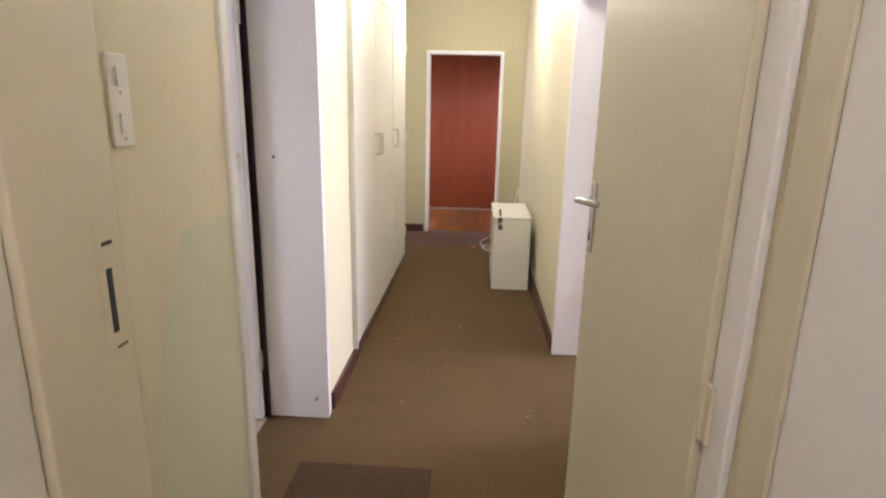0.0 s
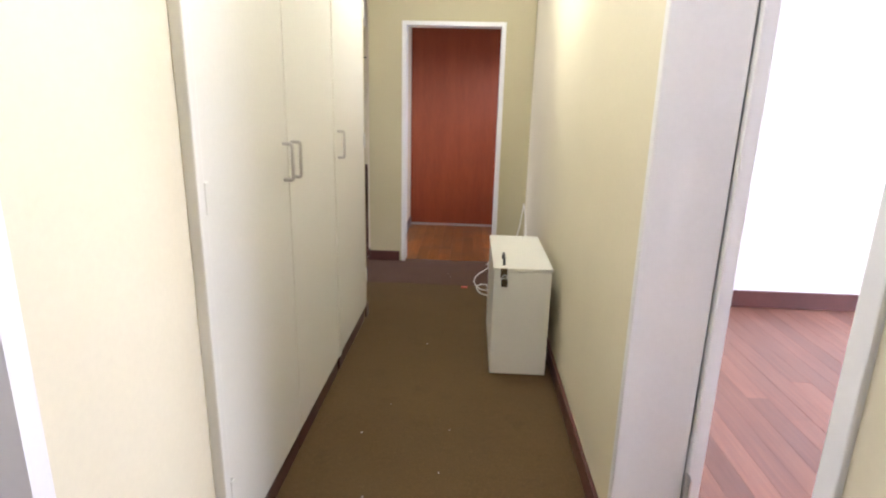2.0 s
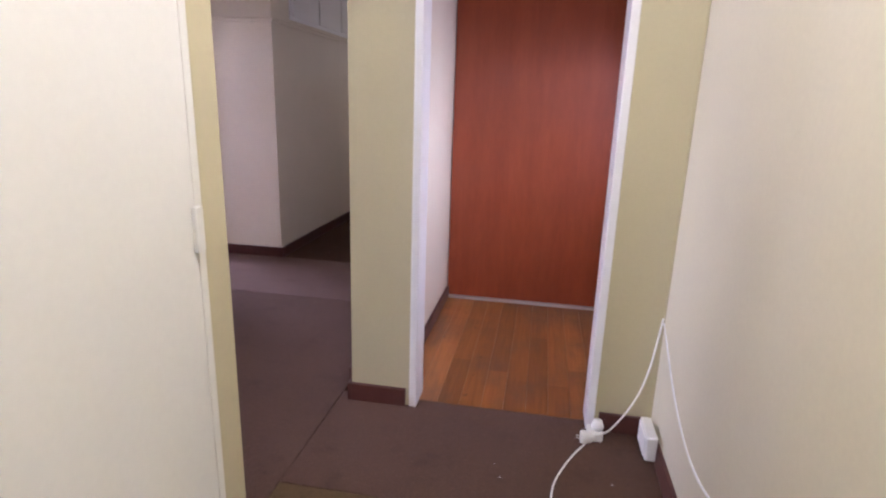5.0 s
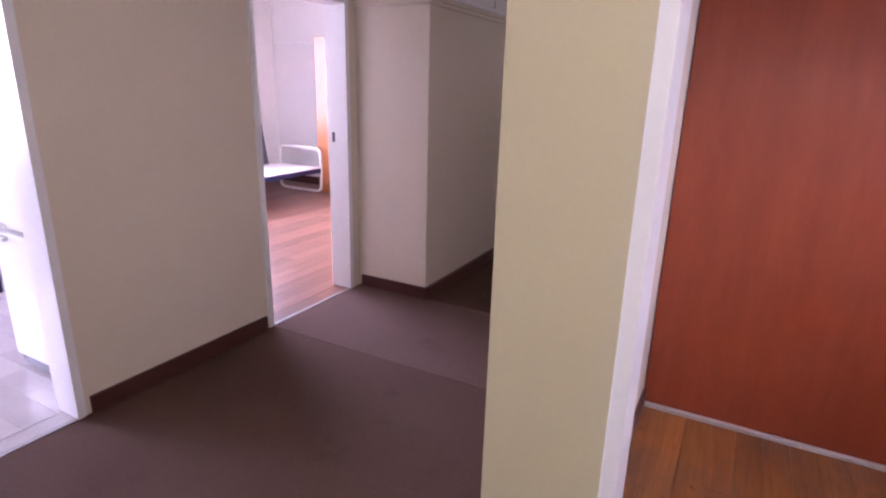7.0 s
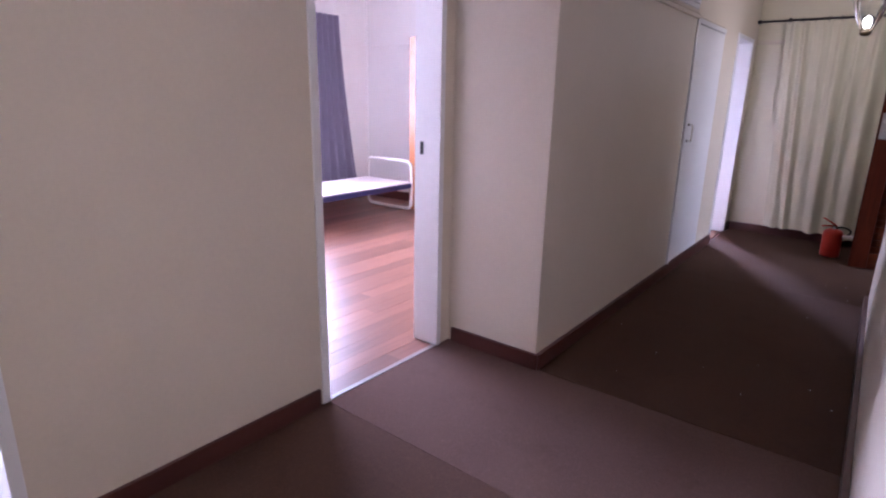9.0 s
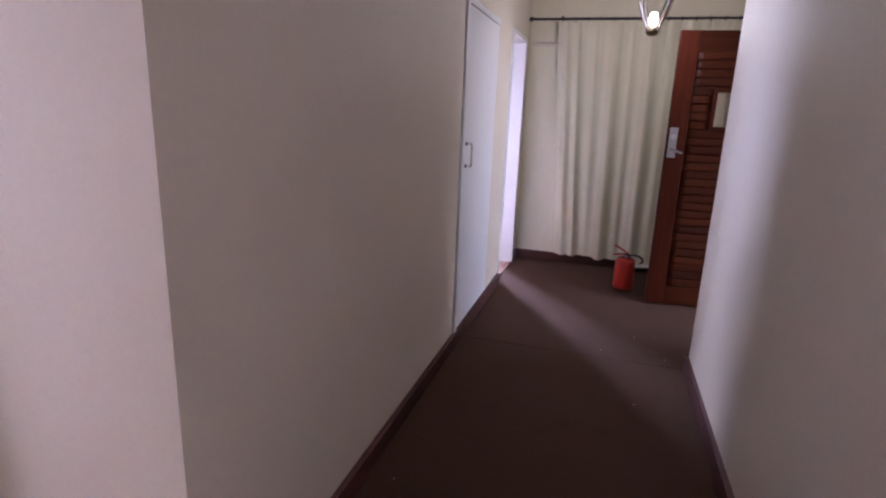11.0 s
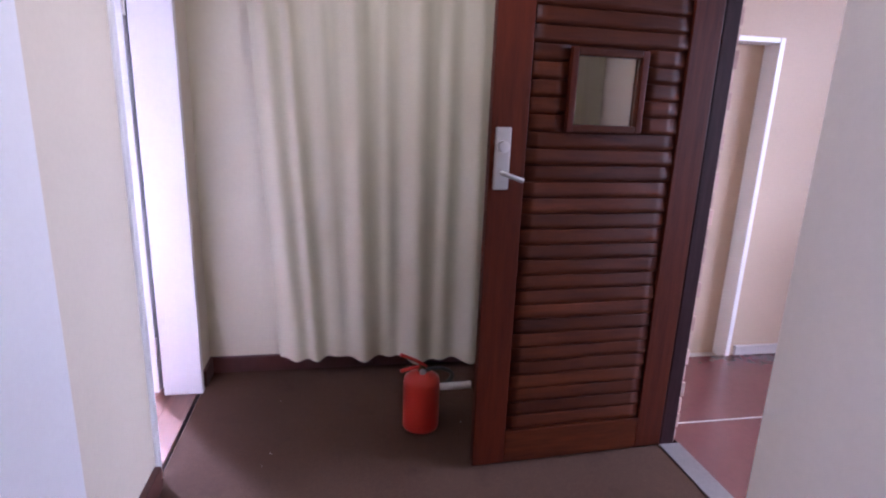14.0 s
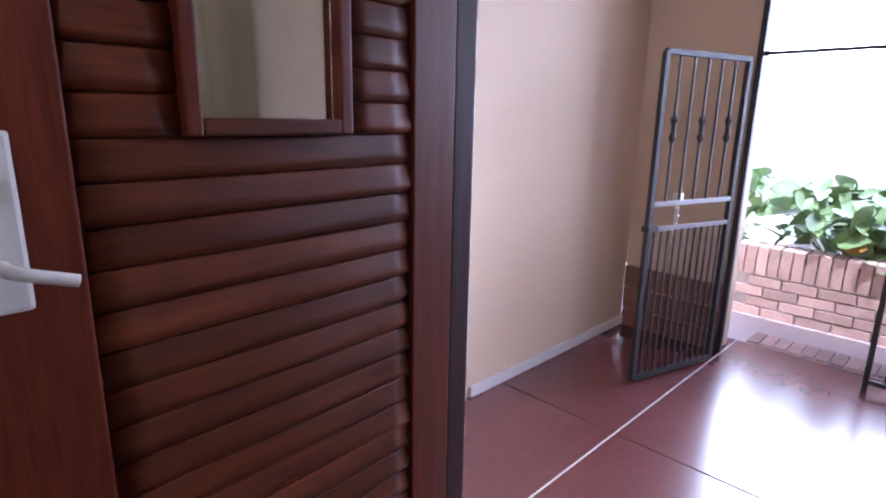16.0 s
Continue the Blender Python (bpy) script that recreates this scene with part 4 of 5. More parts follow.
part("window_frame", cuboid(WX0 + 0.026, WX1 - 0.026, DY0 - 0.012, DY1, WZ1 - 0.026, WZ1, 0.004), MAHOGANY, fd)
pane = part("pane", cuboid(WX0 + 0.026, WX1 - 0.026, DY0 + 0.014, DY0 + 0.020, WZ0 + 0.026, WZ1 - 0.026), GLASS, fd, "small clear glass pane")
pane.visible_shadow = False
plate = part("lock_plate", cuboid(-0.842, -0.784, DY0 - 0.010, DY0, 1.152, 1.372, 0.006), LOCKGREY, fd, "pale grey lock plate")
part("cylinder", turned([(0.021, -0.012), (0.021, 0), (0.018, 0.004)], (-0.813, DY0 - 0.012, 1.305), 20, "Y"), STEEL, plate)
part("lever", tube([(-0.813, DY0 - 0.008, 1.212), (-0.811, DY0 - 0.040, 1.212), (-0.80, DY0 - 0.048, 1.208), (-0.745, DY0 - 0.050, 1.190)], 0.0085, 10), LOCKGREY, plate, "pale straight door lever", True)
fd.matrix_basis = pose(0.01, 12.6, 0, 0, 0, 3.0)
ff = thing("door_8", (XE, 12.66, 0), "dark wooden front door frame", "door frame", kind="structure")
part("jamb", cuboid(0.022, 0.088, 12.610, 12.645, 0, 2.12, 0.004), DARKFRAME, ff)
part("jamb", cuboid(0.022, 0.13, 11.66, 11.71, 0, 2.12, 0.004), DARKFRAME, ff)
part("head", cuboid(0.022, 0.13, 11.71, 12.61, 2.07, 2.12, 0.004), DARKFRAME, ff)
part("sill", cuboid(0.018, 0.117, 11.71, 12.61, -0.028, 0.006, 0.003), SILL, ff, "worn grey concrete door sill")
part("closer_arm", tube([(0.015, 12.598, 1.98), (0.05, 12.585, 1.90), (0.06, 12.60, 1.85)], 0.008, 8), IRON, ff)

# ---- porch ----
for x0, x1, y0, y1 in ((0.118, 1.283, 12.773, 13.45), (1.289, 2.90, 12.773, 13.45), (0.118, 1.283, 10.0, 12.767), (1.289, 2.90, 10.0, 12.767)):
    tagged(link("floor_porch_slab", cuboid(x0, x1, y0, y1, -0.034, -0.004, 0.003), CONCRETE), "polished red concrete porch floor slab", "floor", kind="structure")
tagged(link("trim_porch_joint", cuboid(0.118, 2.90, 12.7665, 12.7735, -0.030, -0.0035), MASTIC), "pale joint strip between the porch slabs", "joint", kind="structure")
nf = thing("trim_niche", (0.96, 13.45, 0), "white painted frame of the shallow porch recess", "trim", kind="structure")
part("jamb", cuboid(0.967, 0.998, 13.435, 13.60, -0.03, 1.859, 0.005), WHITE, nf)
part("head", cuboid(0.12, 0.965, 13.435, 13.548, 1.83, 1.859, 0.005), WHITE, nf)
dado = wall("wall_porch_dado", PINK, (2.625, 2.80, 12.80, 13.45, -0.03, 0.44), label="porch wall foot behind the facing stones")


def bar(parent, a, b, w=0.012, name="bar", material=IRON):
    part(name, tube([a, b], w, 4, rounds=0), material, parent)


gate = thing("security_gate", (2.40, 12.775, 0), "black iron security gate standing open with a chain", "gate")
ORIG[gate.name] = Vector((0, 0, 0))
GH, GL = 1.72, 0.625
for a, b in (((0, 0, 0.03), (0, 0, GH)), ((GL, 0, 0.03), (GL, 0, GH)), ((0, 0, 0.035), (GL, 0, 0.035)), ((0, 0, GH), (GL, 0, GH))):
    bar(gate, a, b, 0.019, "gate_frame")
for zz in (0.855, 0.985):
    part("cross_bar", cuboid(0, GL, -0.012, 0.012, zz - 0.012, zz + 0.012, 0.002), DARKSTEEL, gate, "worn steel cross bar")
for k in range(1, 6):
    x = GL * k / 6
    bar(gate, (x, 0, 0.99), (x, 0, GH), 0.008)
    if k % 2:
        part("knot", turned([(0.008, -0.07), (0.02, -0.045), (0.012, -0.02), (0.012, 0.02), (0.02, 0.045), (0.008, 0.07)], (x, 0, 1.36), 8), IRON, gate)
for k in range(1, 12):
    bar(gate, (GL * k / 12, 0, 0.04), (GL * k / 12, 0, 0.85), 0.007)
chain = bmesh.new()
for k in range(7):
    zz = 0.99 - 0.038 * k
    pts = [(GL * 0.62 + (0.011 * math.cos(a) if k % 2 else 0), -0.03 + (0 if k % 2 else 0.011 * math.cos(a)), zz + 0.024 * math.sin(a)) for a in (2 * math.pi * i / 8 for i in range(8))]
    tube(pts, 0.0045, 6, chain, True, 1)
part("chain", chain, CHROME, gate, "hanging steel chain")
part("lock_box", cuboid(GL - 0.05, GL + 0.02, -0.025, 0.025, 0.845, 0.875, 0.003), IRON, gate)
part("padlock", cuboid(GL * 0.62 - 0.025, GL * 0.62 + 0.025, -0.045, -0.015, 0.985, 1.03, 0.005), STEEL, gate)
gate.matrix_basis = pose(2.40, 12.775, -0.005, 0, 0, 163.5)
gf = thing("gate_surround", (2.62, 12.78, 0), "black iron frame fixed round the gateway", "gate frame", kind="structure")
bar(gf, (2.60, 12.785, -0.01), (2.60, 12.785, 2.5), 0.022, "post")
bar(gf, (2.60, 10.32, -0.01), (2.60, 10.32, 2.5), 0.022, "post")
bar(gf, (2.64, 12.05, -0.01), (2.64, 12.05, 1.74), 0.018, "post")
bar(gf, (2.60, 10.32, 1.76), (2.60, 12.785, 1.76), 0.014, "transom")
bar(gf, (2.64, 11.40, 0.06), (2.64, 12.05, 0.06), 0.016, "rail")
bar(gf, (2.64, 11.40, 0.90), (2.64, 12.05, 0.90), 0.014, "rail")
for k in range(1, 9):
    bar(gf, (2.64, 12.05 - 0.08 * k, 0.06), (2.64, 12.05 - 0.08 * k, 1.74), 0.007)
# ---- garden ----
gs = link("ground", cuboid(-120, 220, -120, 140, -0.60, -0.205), SOIL)
tagged(gs, "bare garden ground reaching to the distance", "ground", kind="structure")
tagged(link("pavement", cuboid(2.90, 9.0, 6.0, 18.0, -0.2045, -0.030), PAVING), "pinkish paved path outside the gate", "pavement", kind="structure")
tagged(link("backdrop_sky", cuboid(75, 75.1, -90, 120, -0.3, 70), glow("hazy_bright_sky", (1.0, 1.0, 1.0), 10.5)), "hazy bright sky beyond the garden", "backdrop", kind="structure")
bed_wall = thing("planter", (3.6, 12, 0), "red brick garden planter with soldier-course coping", "planter")
part("core", cuboid(3.61, 3.78, 9.6, 13.06, -0.1, 0.405), GROUT, bed_wall)
part("core", cuboid(3.78, 5.4, 12.89, 13.06, -0.1, 0.405), GROUT, bed_wall)
part("soil", cuboid(3.78, 5.4, 9.6, 12.89, -0.1, 0.36), SOIL, bed_wall)


def leaf_clump(name, at, count, spread, height, size, seed, material, label, category):
    r = random.Random(seed)
    pl = thing(name, at, label, category)
    stems, leaves = bmesh.new(), bmesh.new()
    for k in range(count):
        a, d = r.uniform(0, 6.283), spread * math.sqrt(r.random())
        hgt = height * r.uniform(0.35, 1.0)
        base = Vector(at) + Vector((0.25 * d * math.cos(a), 0.25 * d * math.sin(a), 0))
        tip = Vector(at) + Vector((d * math.cos(a), d * math.sin(a), hgt))
        if k % 3 == 0:
            tube([base, base.lerp(tip, 0.5) + Vector((0, 0, 0.08)), tip], 0.006, 5, stems, rounds=1)
        s = size * r.uniform(0.5, 1.2)
        m = Matrix.Translation(tip) @ Euler((r.uniform(-0.9, 0.9), r.uniform(-0.9, 0.9), r.uniform(0, 6.28))).to_matrix().to_4x4()
        cols = []
        for u, w in ((0, 0.02), (0.2, 0.34), (0.45, 0.42), (0.75, 0.25), (1, 0.01)):
            cols.append([leaves.verts.new(m @ Vector((s * (u - 0.2), q * s * w, -0.22 * s * u * u + 0.10 * s * abs(q)))) for q in (-1, 0, 1)])
        for p, q in zip(cols, cols[1:]):
            for i in range(2):
                leaves.faces.new((p[i], p[i + 1], q[i + 1], q[i]))
    part("stems", stems, LEAF, pl)
    part("foliage", leaves, material, pl, "", True)
    return pl


leaf_clump("shrub", (4.15, 12.45, 0.36), 210, 0.55, 0.55, 0.20, 1, LEAF, "broad-leaved green shrub growing in the planter", "shrub")
leaf_clump("shrub", (4.3, 11.6, 0.36), 210, 0.6, 0.52, 0.21, 2, LEAF, "broad-leaved green shrub growing in the planter", "shrub")
leaf_clump("shrub", (4.2, 10.7, 0.36), 200, 0.6, 0.58, 0.20, 3, LEAF, "broad-leaved green shrub growing in the planter", "shrub")
leaf_clump("ground_cover", (3.98, 12.0, 0.36), 150, 0.45, 0.16, 0.11, 4, LEAF, "low green trailing plants along the planter edge", "plant")
leaf_clump("dry_plant", (3.95, 12.25, 0.36), 22, 0.3, 0.28, 0.15, 5, LEAFDRY, "withered orange leaves among the green", "plant")
leaf_clump("tall_shrub", (4.4, 13.6, -0.03), 150, 0.5, 1.0, 0.2, 6, LEAF, "green shrub growing beside the planter", "shrub")

# ---- bedroom beyond the hall ----
be = thing("bed", (-5.85, 10.9, 0), "low bed with white tube ends, blue side rails and bare base", "bed")
BX0, BX1, BY0, BY1 = -6.22, -5.40, 10.11, 11.70
part("base_board", cuboid(BX0 + 0.02, BX1 - 0.02, BY0 + 0.03, BY1 - 0.03, 0.345, 0.375, 0.004), MATTRESS, be, "pale bare bed board")
for x in (BX0, BX1 - 0.02):
    part("side_rail", cuboid(x, x + 0.02, BY0 + 0.02, BY1 - 0.02, 0.30, 0.36, 0.003), NAVY, be, "dark blue side rail")
for y, top in ((BY0, 0.66), (BY1, 0.63)):
    part("end_frame", tube(rounded([(BX0 + 0.02, y, 0.02), (BX0 + 0.02, y, top), (BX1 - 0.02, y, top), (BX1 - 0.02, y, 0.02)], 0.08, True), 0.02, 10, closed=True, rounds=1), PLASTIC, be, "bent white tube bed end", True)
wd = thing("wardrobe", (-5.0, 12.0, 0), "orange-brown veneered wardrobe against the wall", "wardrobe")
part("body", cuboid(-5.515, -4.6, 11.78, 12.18, 0.0, 2.12, 0.004), ORANGEWOOD, wd)
part("door", cuboid(-5.505, -5.065, 11.755, 11.776, 0.08, 2.10, 0.003), ORANGEWOOD, wd)
part("door", cuboid(-5.055, -4.61, 11.755, 11.776, 0.08, 2.10, 0.003), ORANGEWOOD, wd)
ch = thing("chest", (-4.3, 8.5, 0), "orange-brown veneered chest standing in the bedroom", "chest")
part("body", cuboid(-4.82, -4.10, 8.24, 8.69, 0.05, 0.72, 0.004), ORANGEWOOD, ch)
part("top", cuboid(-4.84, -4.08, 8.22, 8.71, 0.722, 0.745, 0.004), ORANGEWOOD, ch)
part("plinth", cuboid(-4.80, -4.12, 8.26, 8.67, 0.0, 0.048), SKIRT, ch)


def drape(name, x, y0, y1, z0, z1, n, material, label, deep=0.05, flare=0.0):
    def at(u, v):
        yy = y0 + u * (y1 - y0 + flare * (1 - v) ** 1.4)
        return Vector((x + deep * math.sin(2 * math.pi * n * u + 0.7 * math.sin(6 * u)), yy, z0 + v * (z1 - z0)))
    d = thing(name, (x, y0, z0), label, "curtain")
    part("cloth", sheet(int(n * 14), 10, at), material, d, "", True)


drape("bedroom_curtain", -6.58, 11.18, 11.60, 0.12, 2.40, 5, DRAPE, "grey-blue bedroom curtain drawn to the side", 0.045, 0.28)
drape("bedroom_curtain", -6.58, 8.64, 9.0, 0.12, 2.40, 5, DRAPE, "grey-blue bedroom curtain drawn to the side")
drape("net_curtain", -6.64, 9.0, 11.30, 0.35, 2.38, 18, NET, "sheer white net curtain across the bedroom window", 0.02)


def window_x(name, x0, x1, y0, y1, z0, z1, n, label):
    w = thing(name, (x0, y0, z0), label, "window", kind="structure")
    xm = (x0 + x1) / 2
    for b in ((y0, y1, z0, z0 + 0.05), (y0, y1, z1 - 0.05, z1)):
        part("window_frame", cuboid(xm - 0.025, xm + 0.025, *b, 0.004), WHITE, w)
    for k in range(n + 1):
        y = y0 + (y1 - y0 - 0.04) * k / n
        part("window_frame", cuboid(xm - 0.022, xm + 0.022, y, y + 0.04, z0 + 0.05, z1 - 0.05, 0.004), WHITE, w)
    for k in range(n):
        a, b = y0 + (y1 - y0 - 0.04) * k / n + 0.04, y0 + (y1 - y0 - 0.04) * (k + 1) / n
        g = part("pane", cuboid(xm - 0.003, xm + 0.003, a, b, z0 + 0.05, z1 - 0.05), GLASS, w)
        g.visible_shadow = False
    part("window_sill", cuboid(x0 - 0.03, x1 + 0.03, y0, y1, z0 - 0.001, z0 + 0.012, 0.003), WHITE, w)


window_x("window_1", -6.82, -6.70, 8.95, 11.45, 0.85, 2.40, 3, "white framed bedroom window")
window_x("window_5", 1.017, 1.13, 7.25, 8.05, 0.95, 1.95, 1, "white framed alcove window")
window_x("window_2", -7.30, -7.20, 6.75, 8.44, 1.01, 1.33, 2, "low white framed kitchen window")
window_x("window_3", 5.0, 5.12, 2.55, 4.65, 0.90, 2.35, 3, "white framed spare room window")
window_x("window_4", -7.30, -7.20, 4.50, 6.50, 0.95, 2.30, 3, "white framed kitchen window")
ve = thing("wall_vent", (-6.69, 11.7, 2.5), "small white wall vent near the ceiling", "vent")
part("plate", cuboid(-6.70, -6.685, 11.62, 11.84, 2.44, 2.58, 0.004), PLASTIC, ve)
for k in range(4):
    part("slat", cuboid(-6.685, -6.678, 11.64, 11.82, 2.46 + 0.028 * k, 2.474 + 0.028 * k, 0.001), PLASTIC, ve)

# ---- kitchen ----
fr = thing("fridge", (-3.15, 7.2, 0), "tall white fridge freezer with magnets and notes on its doors", "fridge")
part("body", cuboid(-3.46, -2.86, 6.962, 7.52, 0.04, 1.84, 0.008), PLASTIC, fr)
part("freezer_door", cuboid(-3.463, -2.857, 6.90, 6.958, 0.075, 0.775, 0.018), PLASTIC, fr)
part("fridge_door", cuboid(-3.463, -2.857, 6.90, 6.958, 0.795, 1.85, 0.018), PLASTIC, fr)
part("grille", cuboid(-3.44, -2.88, 6.915, 6.96, 0.015, 0.07, 0.004), BLACK, fr, "dark ventilation grille")
for z in (0.735, 0.80):
    part("handle", cuboid(-3.475, -3.30, 6.868, 6.899, z, z + 0.028, 0.008), PLASTIC, fr, "moulded white handle")
for x in (-3.42, -2.90):
    part("foot", turned([(0.02, 0.0), (0.02, 0.045)], (x, 7.05, 0), 10), BLACK, fr)
for x, z, w, h, m in ((-3.375, 1.115, 0.055, 0.13, RED), (-3.452, 1.10, 0.05, 0.055, CURB), (-3.40, 0.935, 0.075, 0.13, OFFWHITE), (-3.395, 1.37, 0.03, 0.045, CURB), (-3.455, 1.40, 0.022, 0.04, CURB), (-3.345, 1.245, 0.04, 0.03, PLASTIC), (-3.43, 0.955, 0.022, 0.05, BLACK), (-3.335, 0.94, 0.006, 0.12, BLACK)):
    part("magnet", cuboid(x, x + w, 6.8925, 6.899, z, z + h, 0.001), m, fr)
for k in range(4):
    y = 6.28 + 0.54 * k
    cu2 = thing("kitchen_cupboard", (-6.9, y, 0), "white kitchen base cupboard under the worktop", "cupboard", "kitchen base cupboards")
    part("body", cuboid(-7.19, -6.645, y, y + 0.535, 0.10, 0.868), ROOMWHITE, cu2)
    for q in (0.004, 0.272):
        part("door", cuboid(-6.643, -6.622, y + q, y + q + 0.259, 0.12, 0.86, 0.003), ROOMWHITE, cu2)
    part("plinth", cuboid(-7.19, -6.665, y, y + 0.535, 0.0, 0.098), SKIRT, cu2, "dark brown plinth")
wt = thing("worktop", (-6.9, 7.0, 0.87), "dark stone kitchen worktop", "worktop")
part("slab", cuboid(-7.198, -6.60, 6.27, 8.435, 0.87, 0.905, 0.006), GRANITE, wt)
part("splashback", cuboid(-7.198, -7.180, 6.27, 8.435, 0.906, 1.005, 0.002), CURB, wt, "grey splashback strip")
tagged(link("window_sill_board", cuboid(-7.198, -7.11, 6.70, 8.435, 0.998, 1.018, 0.004), WHITE), "white painted kitchen window sill board", "sill", kind="structure")
pm = thing("pelmet", (-7.15, 7.5, 1.36), "plain taupe pelmet board above the low kitchen window", "pelmet")
part("board", cuboid(-7.199, -7.165, 6.72, 8.435, 1.335, 1.468, 0.004), TAUPE, pm)
part("ledge", cuboid(-7.199, -7.13, 6.72, 8.435, 1.470, 1.488, 0.004), OFFWHITE, pm, "cream painted ledge")
fz = thing("tile_frieze", (-7.19, 7.2, 1.5), "row of small beige and brown border tiles", "tiles")
for k in range(21):
    part("tile", cuboid(-7.199, -7.19, 6.75 + 0.08 * k, 6.826 + 0.08 * k, 1.492, 1.548, 0.002), (TILE, OFFWHITE, TAUPE)[(k * 2 + k // 3) % 3], fz)
tb = thing("table", (-5.4, 7.5, 0), "dark topped kitchen table on navy tube legs", "table")
part("tabletop", cuboid(-6.58, -4.70, 7.30, 7.80, 0.735, 0.765, 0.006), GRANITE, tb)
part("edge", cuboid(-6.58, -4.70, 7.290, 7.299, 0.738, 0.762, 0.002), PLASTIC, tb)
for x, y in ((-5.70, 7.39), (-4.80, 7.39), (-5.70, 7.74), (-4.80, 7.74)):
    part("leg", tube([(x, y, 0.0), (x, y, 0.735)], 0.028, 12, rounds=0), NAVY, tb, "", True)
cable([(-5.5, 7.45, 0.771), (-5.3, 7.40, 0.775), (-5.1, 7.48, 0.772), (-4.95, 7.42, 0.78), (-4.9, 7.5, 0.772)], 0.008, "white charger cable lying on the kitchen table")
drape("kitchen_curtain", -7.216, 7.67, 8.42, 1.03, 1.325, 6, CURTAINBLUE, "short dark blue kitchen window curtain", 0.008)

# ---- room beside the lobby ----
def study_fold(u, v):
    return Vector((-3.12 + 0.42 * u, 14.90 + 0.035 * math.sin(2 * math.pi * 4 * u + 0.5 * math.sin(5 * u)), 0.55 + 1.75 * v))


sc = thing("study_curtain", (-2.9, 14.9, 0.55), "red-brown cloth curtain beside the bright window", "curtain")
part("cloth", sheet(60, 8, study_fold), REDCLOTH, sc, "", True)
part("rod", tube([(-4.6, 14.9, 2.31), (-2.62, 14.9, 2.31)], 0.012, 8, rounds=0), IRON, sc)
wd3 = thing("wardrobe", (-3.5, 12.6, 0), "red-brown wardrobe in the bright room", "wardrobe")
part("body", cuboid(-3.05, -2.36, 14.4, 14.98, 0.0, 2.2, 0.004), REDWOOD, wd3)
part("door", cuboid(-3.04, -2.71, 14.375, 14.396, 0.08, 2.18, 0.003), REDWOOD, wd3)
part("door", cuboid(-2.70, -2.37, 14.375, 14.396, 0.08, 2.18, 0.003), REDWOOD, wd3)
sw = thing("wardrobe", (4.0, 5.7, 0), "white built-in wardrobe in the spare room", "wardrobe")
part("body", cuboid(3.55, 4.95, 5.68, 5.805, 0.13, 2.04, 0.003), OFFWHITE, sw)
part("handle", tube([(3.62, 5.68, 0.42), (3.62, 5.65, 0.42), (3.62, 5.65, 0.50), (3.62, 5.68, 0.50)], 0.005, 8, rounds=1), STEEL, sw)

w4 = thing("window_6", (-3.8, 15.06, 0.85), "white framed study window", "window", kind="structure")
for b in ((-4.5, -3.1, 0.85, 0.90), (-4.5, -3.1, 2.20, 2.25), (-4.5, -4.46, 0.90, 2.20), (-3.82, -3.78, 0.90, 2.20), (-3.14, -3.1, 0.90, 2.20)):
    part("window_frame", cuboid(b[0], b[1], 15.04, 15.08, b[2], b[3], 0.004), WHITE, w4)
# unseen fixtures added for the assumed corridor and first room lamps
for x, y in ((0.22, 2.9), (0.22, 5.0), (0.25, -0.6)):
    c = thing("assumed_ceiling_light", (x, y, H), "assumed bulb holder with a bare bulb, out of view under the ceiling", "lamp")
    part("rose", turned([(0.05, H - 0.025), (0.05, H - 0.001)], (x, y, 0), 20), PLASTIC, c)
    part("cord", tube([(x, y, H - 0.02), (x, y, 2.62)], 0.004, 6, rounds=0), PLASTIC, c)
    o = part("bulb", turned([(0.014, 0.10), (0.03, 0.06), (0.03, 0.03), (0.012, 0.0)], (x, y, 2.52), 16), BULB, c, "glowing bulb", True)
    o.visible_shadow = False
DAYGLOW = glow("bright_daylight", (0.95, 0.95, 1.0), 4.0)
for name, b in (("backdrop_bedroom", (-8.3, -8.25, 7.5, 13.0, -0.2, 3.2)), ("backdrop_kitchen", (-8.9, -8.85, 3.0, 6.6, -0.2, 3.2)), ("backdrop_study", (-5.5, -2.2, 16.2, 16.25, -0.2, 3.2)), ("backdrop_spare_room", (6.3, 6.35, 1.5, 5.6, -0.2, 3.2))):
    tagged(link(name, cuboid(*b), DAYGLOW), "plain bright daylight beyond the window", "backdrop", kind="structure")

# ---- floor planks, tiles and bricks ----
def planks(owner, x0, x1, y0, y1, width, material, seed, cut=1.9, top=0.0):
    """Boards along y with staggered ends, children of the floor."""
    r = random.Random(seed)
    n = max(1, round((x1 - x0) / width))
    w = (x1 - x0) / n
    shared = {}
    for k in range(n):
        y = y0
        first = True
        while y < y1 - 0.01:
            length = round((r.uniform(0.3, cut) if first else cut) * 10) / 10
            first = False
            length = min(length, y1 - y)
            if y1 - y - length < 0.2:
                length = y1 - y
            key = round(length, 3)
            if key not in shared:
                shared[key] = None
                bm = cuboid(0.0003, w - 0.0003, 0.0003, length - 0.0003, -0.02, 0.0)
                me = bpy.data.meshes.new("plank")
                for v in bm.verts:
                    if v.co.z > -0.01:
                        v.co.x += 0.0006 if v.co.x < w / 2 else -0.0006
                bm.to_mesh(me)
                bm.free()
                me.materials.append(material)
                shared[key] = me
            ob = new("plank", shared[key])
            ob.parent = owner
            ob.location = (x0 + k * w, y, top + r.uniform(-0.0012, 0.0))
            y += length


def plank_floor(name, x0, x1, y0, y1, label):
    return tagged(link(name, cuboid(x0, x1, y0, y1, -0.034, -0.021), BLACK), label, "floor", kind="structure")


